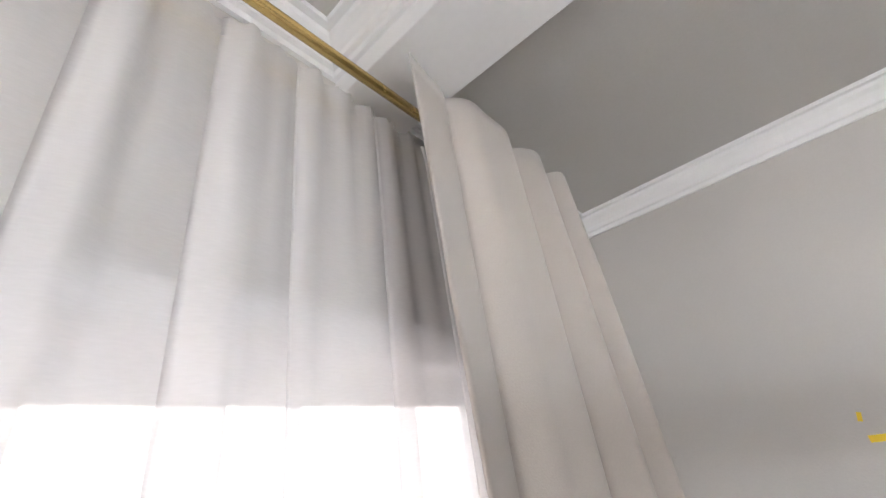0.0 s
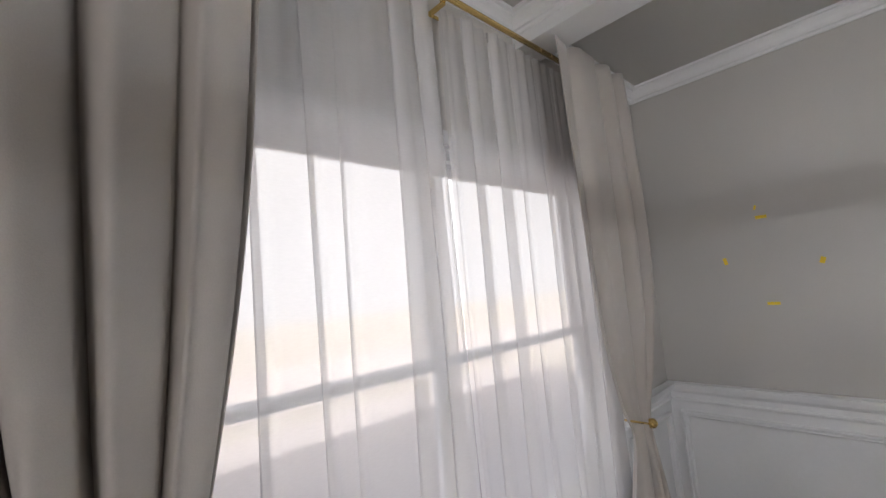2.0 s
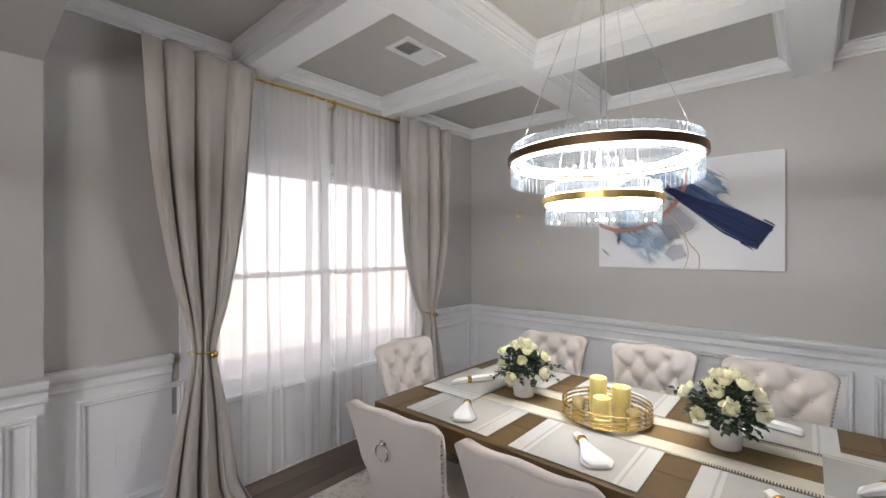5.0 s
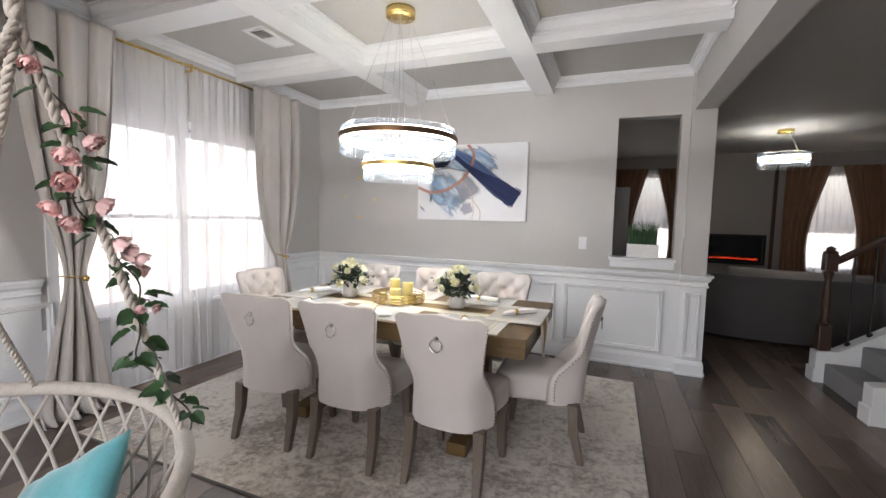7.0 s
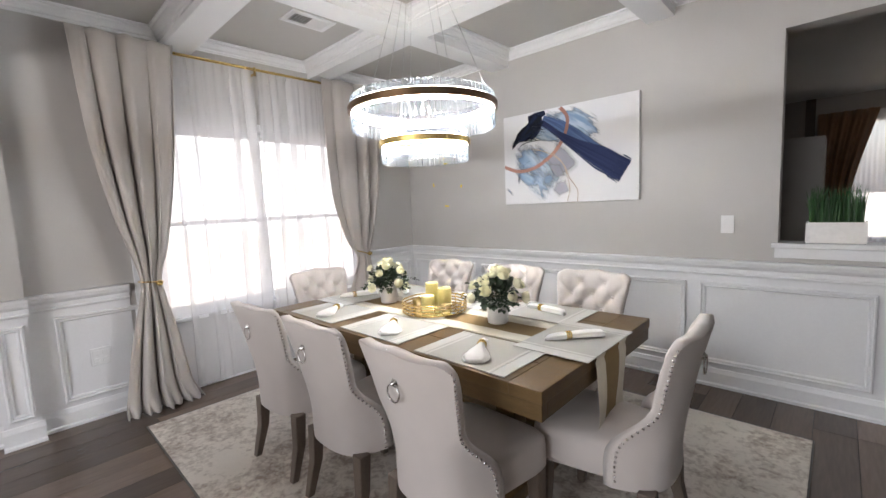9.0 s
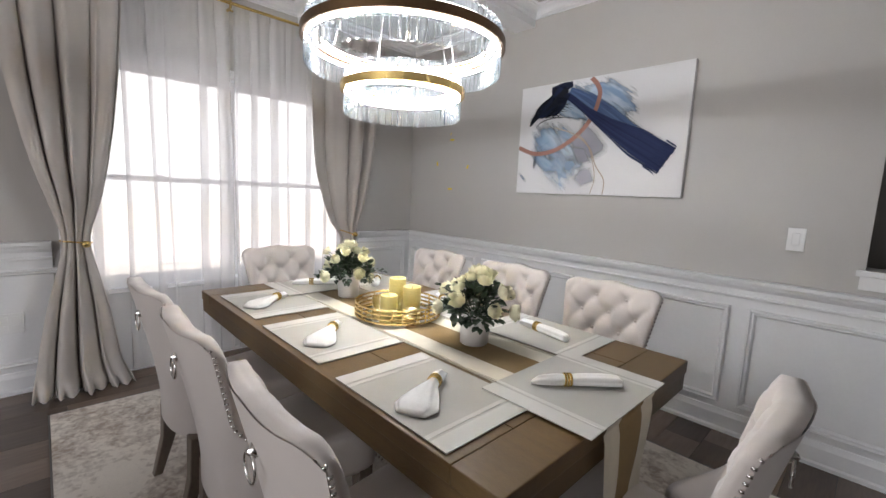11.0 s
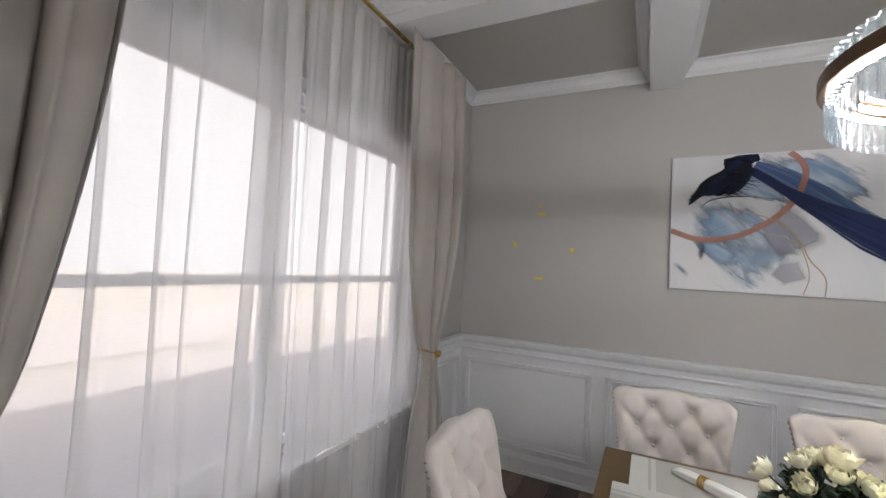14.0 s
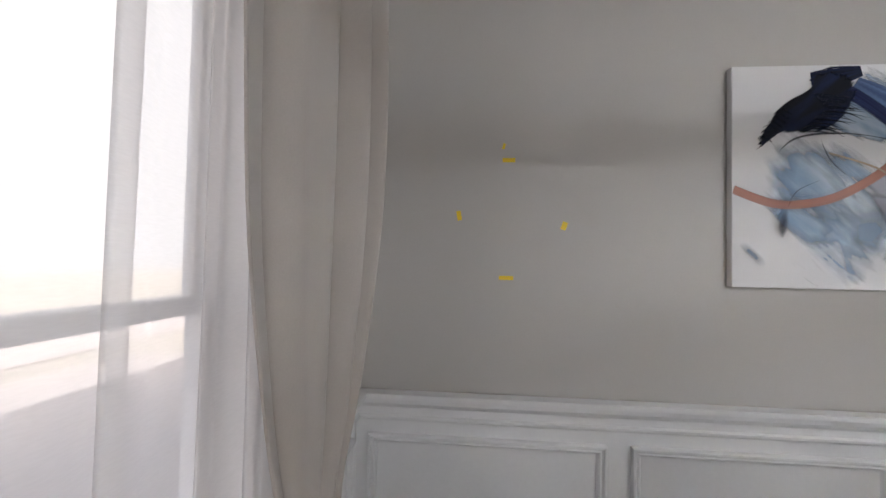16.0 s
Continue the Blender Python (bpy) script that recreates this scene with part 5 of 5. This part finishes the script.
for x, y in ((-0.115, -0.02), (0.12, -0.03)):
    gl = thing("votive_holder", "small amber glass votive on the tray", "candle holder", "votives", pose(1.490 + x, 0.440 + y, TZ + 0.0125))
    part("cup", lathe(bmesh.new(), [(0, 0), (0.026, 0), (0.030, 0.05), (0.028, 0.05), (0.024, 0.006), (0, 0.006)], 20), see_through("amber_glass", (0.7, 0.5, 0.15), 0.5, 0.5, rough=0.05, gloss=0.3), gl, smooth=True)

# ---- planter in the wall opening ----
pl = thing("planter", "white rectangular planter with tall artificial grass", "planter", m=pose(3.13, YN + 0.075, OZ0 + 0.001))
bm = bmesh.new()
for a in ((-0.135, 0.135, -0.055, -0.047), (-0.135, 0.135, 0.047, 0.055), (-0.135, -0.127, -0.047, 0.047), (0.127, 0.135, -0.047, 0.047)):
    box(bm, *a, 0, 0.125)
box(bm, -0.127, 0.127, -0.047, 0.047, 0.0, 0.10)
part("box", bm, PORC, pl)
rnd = random.Random(3)
bm = bmesh.new()
for i in range(420):
    x, y = rnd.uniform(-0.12, 0.12), rnd.uniform(-0.042, 0.042)
    h, a, lean = rnd.uniform(0.14, 0.26), rnd.uniform(0, 6.28), rnd.uniform(0.0, 0.05)
    w = Vector((math.cos(a), math.sin(a), 0)) * 0.0028
    q0, q1, q2 = Vector((x, y, 0.10)), Vector((x + lean * 0.3 * math.cos(a * 3), y + lean * 0.3 * math.sin(a * 3), 0.10 + h * 0.6)), Vector((x + lean * math.cos(a * 3), y + lean * math.sin(a * 3), 0.10 + h))
    v = [bm.verts.new(p) for p in (q0 - w, q0 + w, q1 + w, q1 - w, q2)]
    bm.faces.new(v[:4]), bm.faces.new((v[3], v[2], v[4]))
part("grass", bm, GRASS, pl, "green artificial grass blades")

# ---- hanging swing chair near the entrance ----
sw = thing("swing_chair", "cream macrame hanging basket chair on twisted ropes", "hanging chair")
SC, SR = Vector((1.55, -1.80, -0.03)), 0.495


def rim(a):
    p = SC + Vector((SR * math.cos(a), SR * math.sin(a), 0))
    return Vector((p.x, p.y, 0.77 - 0.05 * math.cos(a) - 0.16 * max(0.0, math.cos(a + 0.75)) ** 2))


part("rim", tube(bmesh.new(), [rim(2 * math.pi * i / 48) for i in range(48)], 0.021, 10, True), ROPE, sw, "rope-wrapped basket rim", True)


def bowl(a, v):
    e = rim(a)
    k = math.sin(v * math.pi / 2)
    r = math.cos(v * math.pi / 2) ** 0.7
    b = Vector((SC.x + 0.02, SC.y, 0.30))
    return Vector((b.x + (e.x - b.x) * r, b.y + (e.y - b.y) * r, e.z + (b.z - e.z) * k))


bm = bmesh.new()
for i in range(34):
    for sgn in (1, -1):
        a0 = 2 * math.pi * i / 34
        tube(bm, [bowl(a0 + sgn * 0.75 * v, v) for v in np.linspace(0, 0.93, 9)], 0.0055, 5)
part("lattice", bm, ROPE, sw, "knotted rope lattice basket", True)
part("base_ring", tube(bmesh.new(), [bowl(2 * math.pi * i / 28, 0.86) for i in range(28)], 0.014, 8, True), ROPE, sw, smooth=True)
APEX, KNOT = Vector((1.758, -1.664, 1.72)), Vector((1.46, -1.64, 1.17))


def rope(p, q, r, turns):
    bm = bmesh.new()
    p, q = Vector(p), Vector(q)
    d = (q - p)
    s = d.orthogonal().normalized()
    u = d.normalized().cross(s)
    for k in range(3):
        tube(bm, [p + d * t + (s * math.cos(turns * 6.283 * t + k * 2.094) + u * math.sin(turns * 6.283 * t + k * 2.094)) * r * 0.55 for t in np.linspace(0, 1, int(turns * 7))], r * 0.62, 6)
    return bm


GR0 = rim(1.1)
for p, q, r in ((GR0, APEX, 0.0095), (rim(2.3), KNOT, 0.0085), (rim(-2.4), KNOT, 0.0085), (KNOT, APEX, 0.0095), (rim(-0.8), APEX, 0.0095)):
    part("rope", rope(p, q, r, max(8, int((q - p).length * 16))), ROPE, sw, "thick twisted cotton rope", True)
part("hanger", rope(APEX, Vector((1.72, -1.80, CZ)), 0.014, 14), ROPE, sw, smooth=True)
gar = thing("rose_garland", "artificial pink rose garland wound round the rope", "garland")
rnd = random.Random(12)
vine = []
for k in range(90):
    t = k / 89
    p = GR0 + (APEX - GR0) * t
    a = 17 * t
    vine.append(p + Vector((math.cos(a), math.sin(a), 0)) * (0.020 + 0.012 * math.sin(31 * t)))
part("vine", tube(bmesh.new(), vine, 0.0024, 5), STEM, gar, "dark brown wire stem")


def rose_leaf():
    """A broad pointed leaf along +x, folded along its midrib, with a drooping tip."""
    bm = bmesh.new()

    def f(u, v):
        w = 0.021 * math.sin(math.pi * min(1.0, 0.04 + 0.96 * u) ** 0.72) ** 0.8
        s = 2 * v - 1
        return (0.056 * u, w * s, 0.007 * abs(s) ** 1.2 - 0.016 * u * u + 0.0016 * math.sin(22 * u) * abs(s))
    grid(bm, f, 9, 6)
    return bm


shared = None
for k in range(24):
    t = 0.07 + 0.90 * k / 23
    base = vine[int(t * 89)]
    for j in range(3 if t < 0.45 else 2):
        a = 2.3 * k + (j - 1) * 0.95 + rnd.uniform(-0.25, 0.25)
        d = Vector((math.cos(a), math.sin(a), rnd.uniform(-0.55, 0.25)))
        if shared is None:
            shared = part("leaf", rose_leaf(), VINE, gar, smooth=True)
            o = shared
        else:
            o = share("leaf", shared, Matrix(), gar)
        stalk = d.normalized() * rnd.uniform(0.008, 0.022)
        o.matrix_basis = Matrix.Translation(base + stalk) @ pose(0, 0, 0, rnd.uniform(-50, 50), -math.degrees(math.asin(d.z / d.length)), math.degrees(a)) @ Matrix.Diagonal((*[rnd.uniform(0.65, 1.0)] * 3, 1))
for t in (0.40, 0.415, 0.50, 0.515, 0.56, 0.575, 0.60, 0.645, 0.655, 0.70, 0.76, 0.80, 0.87, 0.93):
    base = vine[int(t * 89)]
    a = rnd.uniform(0, 6.283)
    out = Vector((math.cos(a), math.sin(a), 0))
    tip = base + out * rnd.uniform(0.035, 0.06) + Vector((0, 0, rnd.uniform(-0.03, 0.0)))
    d = (out + Vector((0, 0, rnd.uniform(-1.4, -0.3)))).normalized()
    size = 0.011 if t < 0.45 else rnd.uniform(0.016, 0.021)
    bm = bmesh.new()
    rose(bm, Vector((0, 0, 0)), size, rnd, d)
    r_ = part("rose", bm, PINK, gar, "pink fabric rose", True)
    r_.matrix_basis = Matrix.Translation(tip)
    part("stem", tube(bmesh.new(), [base - tip, (base - tip) * 0.45 + Vector((0, 0, 0.012)), -d * size * 0.7], 0.0016, 5), STEM, r_)
    bm = bmesh.new()
    for i in range(5):
        b_ = 2 * math.pi * i / 5
        side = d.orthogonal().normalized()
        leaf(bm, -d * size * 0.85, (Matrix.Rotation(b_, 3, d) @ side) * 0.8 + d * 0.5, -d, size * 0.9, size * 0.22)
    part("sepals", bm, VINE, r_, "green sepals")


def pillow(name, label, m, size, material):
    bm = bmesh.new()

    def side(sg):
        def f(u, v):
            x, y = 2 * u - 1, 2 * v - 1
            k = max(0.0, (1 - x * x) * (1 - y * y)) ** 0.42
            pinch = 1 - 0.10 * (1 - abs(x)) * abs(y) - 0.10 * (1 - abs(y)) * abs(x)
            return (x * size * pinch, y * size * pinch, sg * size * 0.34 * k + 0.01 * math.sin(7 * x + 3 * y) * k)
        return f
    grid(bm, side(1), 22, 22), grid(bm, side(-1), 22, 22)
    bmesh.ops.remove_doubles(bm, verts=bm.verts, dist=1e-5)
    bmesh.ops.recalc_face_normals(bm, faces=bm.faces)
    ob = mesh_ob(name, bm, material, True)
    ob.matrix_world = m
    return tagged(ob, label, "pillow")


pillow("throw_pillow", "teal velvet throw pillow in the swing chair", pose(1.56, -1.57, 0.51, 55, 0, -15) @ pose(0, 0, 0, 0, 0, 38), 0.215, TEAL)
pillow("throw_pillow", "orange throw pillow in the swing chair", pose(1.80, -1.72, 0.49, 50, 0, -20) @ pose(0, 0, 0, 0, 0, 30), 0.15, ORANGE)

# ---- stairs in the hall ----
st = tagged(new("staircase"), "carpeted staircase with white stringers", "stairs", kind="structure")
SX, SY0, SY1 = 4.63, 1.68, 2.42
for i in range(11):
    part("step", boxm(SX + 0.26 * i - (0.02 if i else 0), SX + 0.26 * (i + 1), SY0, SY1, 0.0 if i == 0 else 0.18 * i - 0.04, 0.18 * (i + 1), bevel=0.012), CARPET, st)
for y0, y1 in ((SY0 - 0.12, SY0), (SY1, SY1 + 0.13)):
    bm = bmesh.new()
    v = [bm.verts.new((x, y, z)) for y in (y0, y1) for x, z in ((SX - 0.06, 0), (SX - 0.06, 0.27), (SX + 0.10, 0.29), (SX + 2.86, 2.20), (SX + 2.86, 0))]
    bm.faces.new(v[:5][::-1]), bm.faces.new(v[5:])
    for i in range(5):
        j = (i + 1) % 5
        bm.faces.new((v[i], v[j], v[5 + j], v[5 + i]))
    part("stringer", bm, WHITE, st, "white painted curb stringer")
    part("plinth", boxm(SX - 0.075, SX - 0.06, y0 - 0.012, y1 + 0.012, 0, 0.12, bevel=0.003), WHITE, st)
rl = thing("stair_railing", "dark wood handrail with black iron balusters", "railing")
NY = SY1 + 0.065
bm = bmesh.new()
box(bm, SX - 0.045, SX + 0.045, NY - 0.045, NY + 0.045, 0.275, 0.50, 0.006)
lathe(bm, [(0.03, 0.50), (0.042, 0.52), (0.028, 0.56), (0.034, 0.75), (0.024, 0.90), (0.038, 0.96), (0.03, 0.98)], 16, (SX, NY, 0))
box(bm, SX - 0.045, SX + 0.045, NY - 0.045, NY + 0.045, 0.981, 1.13, 0.006)
lathe(bm, [(0.05, 1.13), (0.055, 1.145), (0.03, 1.16), (0.034, 1.18), (0.0, 1.20)], 16, (SX, NY, 0))
part("newel_post", bm, DWOOD, rl)
part("handrail", tube(bmesh.new(), [(SX + 0.04, NY, 1.06), (SX + 2.8, NY, 1.06 + 2.76 * 0.692)], 0.032, 10), DWOOD, rl, smooth=True)
for i in range(18):
    x = SX + 0.17 + 0.14 * i
    z0 = 0.29 + (x - SX - 0.10) * 0.692
    bl = part("baluster", tube(bmesh.new(), [(x, NY, z0), (x, NY, 1.04 + (x - SX - 0.04) * 0.692)], 0.008, 6), BLACK, rl)
    part("shoe", boxm(x - 0.016, x + 0.016, NY - 0.016, NY + 0.016, z0 - 0.006, z0 + 0.03, bevel=0.003), BLACK, bl)

# ---- living room ----
fp = thing("electric_fireplace", "black wall fireplace with glowing red embers", "fireplace")
FPX0, FPX1, FPZ0, FPZ1 = 4.55, 5.60, 0.60, 1.18
part("chimney_breast", boxm(4.35, 5.66, LY1 - 0.14, LY1 - 0.001, 0, CZ - 0.001), LWALL, fp, "taupe chimney breast")
bm = bmesh.new()
for a in ((FPX0, FPX1, FPZ0, FPZ0 + 0.05), (FPX0, FPX1, FPZ1 - 0.05, FPZ1), (FPX0, FPX0 + 0.05, FPZ0 + 0.05, FPZ1 - 0.05), (FPX1 - 0.05, FPX1, FPZ0 + 0.05, FPZ1 - 0.05)):
    box(bm, a[0], a[1], LY1 - 0.19, LY1 - 0.141, a[2], a[3], 0.004)
part("frame", bm, BLACK, fp)
part("glass", boxm(FPX0 + 0.05, FPX1 - 0.05, LY1 - 0.160, LY1 - 0.142, FPZ0 + 0.05, FPZ1 - 0.05), GLASSB, fp)
rnd = random.Random(8)
bm = bmesh.new()
for i in range(60):
    x = FPX0 + 0.12 + (FPX1 - FPX0 - 0.24) * i / 59
    bmesh.ops.create_icosphere(bm, subdivisions=1, radius=rnd.uniform(0.007, 0.016), matrix=Matrix.Translation((x, LY1 - 0.168, FPZ0 + 0.11 + rnd.uniform(-0.012, 0.016))))
part("embers", bm, EMBER, fp, "glowing red embers")
bm = bmesh.new()
box(bm, 5.66, 5.72, LY1 - 0.16, LY1 - 0.002, 0, CZ - 0.002)
box(bm, 4.29, 4.35, LY1 - 0.16, LY1 - 0.002, 0, CZ - 0.002)
part("trim", bm, DWOOD, fp, "dark wood side trim")


def brown_drape(name, left, right, seed):
    rnd = random.Random(seed)
    p0 = rnd.uniform(0, 6)
    bm = bmesh.new()

    def f(u, v):
        z = 2.48 - 2.46 * v
        a, b = lerp(left, z), lerp(right, z)
        return (a + (b - a) * u, LY1 - 0.12 + 0.03 * math.sin(5 * 6.283 * u + p0), z)
    grid(bm, f, 60, 24)
    ob = mesh_ob(name, bm, BROWNC, True)
    tagged(ob, "brown satin drape pulled aside at a living room window", "curtain", "living room drapes")
    md = ob.modifiers.new("thickness", "SOLIDIFY")
    md.thickness = 0.004


for k, (a, b) in enumerate(LW):
    c = (a + b) / 2
    brown_drape("curtain", [(2.48, a - 0.30), (1.0, a - 0.30), (0.02, a - 0.28)], [(2.48, c - 0.08), (1.2, a + 0.10), (0.02, a + 0.16)], 40 + k)
    brown_drape("curtain", [(2.48, c + 0.08), (1.2, b - 0.10), (0.02, b - 0.16)], [(2.48, b + 0.30), (1.0, b + 0.30), (0.02, b + 0.28)], 50 + k)
    bm = bmesh.new()
    grid(bm, lambda u, v: (a + 0.02 + (b - a - 0.04) * u, LY1 - 0.05 + 0.012 * math.sin(50 * u), 2.46 - 2.44 * v), 70, 8)
    tagged(mesh_ob("sheer_curtain", bm, SHEER, True), "white sheer over a living room window", "curtain", "living room sheers")


def sofa(label, c, R, a0, a1, seat_h, back_h, material, depth=0.85):
    """A curved sofa: the back follows an arc round c."""
    s = thing("sofa", label, "sofa")

    def sweep(prof, name, z_lab=""):
        bm = bmesh.new()
        n_ = 26
        rings = []
        for i in range(n_ + 1):
            a = radians(a0 + (a1 - a0) * i / n_)
            rings.append([bm.verts.new((c[0] + (R - d) * math.cos(a), c[1] + (R - d) * math.sin(a), z)) for d, z in prof])
        for p, q in zip(rings, rings[1:]):
            for i in range(len(prof)):
                j = (i + 1) % len(prof)
                bm.faces.new((p[i], p[j], q[j], q[i]))
        bm.faces.new(rings[0]), bm.faces.new(rings[-1][::-1])
        bmesh.ops.recalc_face_normals(bm, faces=bm.faces)
        part(name, bm, material, s, z_lab, True)
    sweep([(0, 0.03), (-0.01, 0.5), (0.01, back_h - 0.04), (0.05, back_h), (0.16, back_h - 0.01), (0.22, back_h - 0.06), (0.24, 0.30), (0.24, 0.03)], "backrest")
    sweep([(0.245, 0.05), (0.245, seat_h - 0.03), (0.28, seat_h), (depth - 0.05, seat_h), (depth, seat_h - 0.04), (depth, 0.05)], "seat")


cab = thing("tall_cabinet", "plain grey tall cabinet standing in the living room", "cabinet")
CABM = mat("grey_cabinet_paint", (0.30, 0.285, 0.275), 0.55, vary=0.04, scale=4, fine=120)
part("body", boxm(2.68, 3.04, 3.482, 3.88, 0.06, 1.79, bevel=0.004), CABM, cab)
part("plinth", boxm(2.70, 3.02, 3.50, 3.86, 0.0, 0.059), DWOOD, cab)
for z0, z1 in ((0.08, 0.90), (0.905, 1.77)):
    dr = part("door", boxm(2.69, 3.03, 3.462, 3.480, z0, z1, bevel=0.003), CABM, cab)
    part("handle", tube(bmesh.new(), [(2.72, 3.452, (z0 + z1) / 2 - 0.06), (2.72, 3.452, (z0 + z1) / 2 + 0.06)], 0.005, 8), BLACK, dr)

sofa("dark grey curved sofa seen from behind", (4.75, 5.6), 1.95, 205, 300, 0.43, 0.76, SOFA)
sofa("pale grey curved sofa facing the fireplace", (5.7, 7.2), 2.0, 235, 285, 0.43, 0.72, SOFAL)

chandelier("chandelier", "single-ring crystal chandelier glowing in the living room", (5.10, 5.33), [(0.30, 2.40, 2.20, (2.31, 2.335), 34, GOLD)], CZ, [(4, 0.28, 2.335, 0.4)], LED2, 0.10)

# ---- floor planks ----
PW, PL, G = 0.182, 1.22, 0.0012
meshes = {}
keep = 0
rest = bmesh.new()
fl = structure("floor", boxm(XW - 0.01, FX1, FY0, LY1, -0.016, -0.013), mat("plank_joint", (0.02, 0.016, 0.013), 0.8), "dark stained plank floor", category="floor")
ix = 0
x = XW
rnd = random.Random(2)
while x < FX1 - 0.01:
    w = min(PW, FX1 - x)
    y = FY0 - rnd.uniform(0, PL)
    while y < LY1:
        y0, y1 = max(y, FY0), min(y + PL, LY1)
        if y1 - y0 > 0.03:
            near = 2.7 < x < 4.9 and y1 > -1.6 and y0 < 3.2 or (x < 2.7 and y0 < -0.5 and y1 > -2.8) or (x < 0.1 and y1 > -0.8 and y0 < 2.2)
            if near and keep < 290 and y1 < YN + 1.5:
                key = (round(w, 3), round(y1 - y0, 3))
                if key not in meshes:
                    bm = box(bmesh.new(), -w / 2 + G, w / 2 - G, -(y1 - y0) / 2 + G, (y1 - y0) / 2 - G, -0.012, 0.0)
                    me = bpy.data.meshes.new("plank")
                    bm.to_mesh(me)
                    bm.free()
                    me.materials.append(PLANK)
                    meshes[key] = me
                o = new("plank", meshes[key])
                o.location = (x + w / 2, (y0 + y1) / 2, 0)
                o.parent = fl
                keep += 1
            else:
                X0, X1, Y0, Y1 = x + G, x + w - G, y0 + G, y1 - G
                v = [rest.verts.new(p) for p in ((X0, Y0, 0), (X1, Y0, 0), (X1, Y1, 0), (X0, Y1, 0), (X0, Y0, -0.012), (X1, Y0, -0.012), (X1, Y1, -0.012), (X0, Y1, -0.012))]
                rest.faces.new(v[:4])
                for i in range(4):
                    rest.faces.new((v[i], v[4 + i], v[4 + (i + 1) % 4], v[(i + 1) % 4]))
        y += PL
    x += PW
o = part("far_planks", rest, PLANK, fl)
tagged(o, kind="stuff")
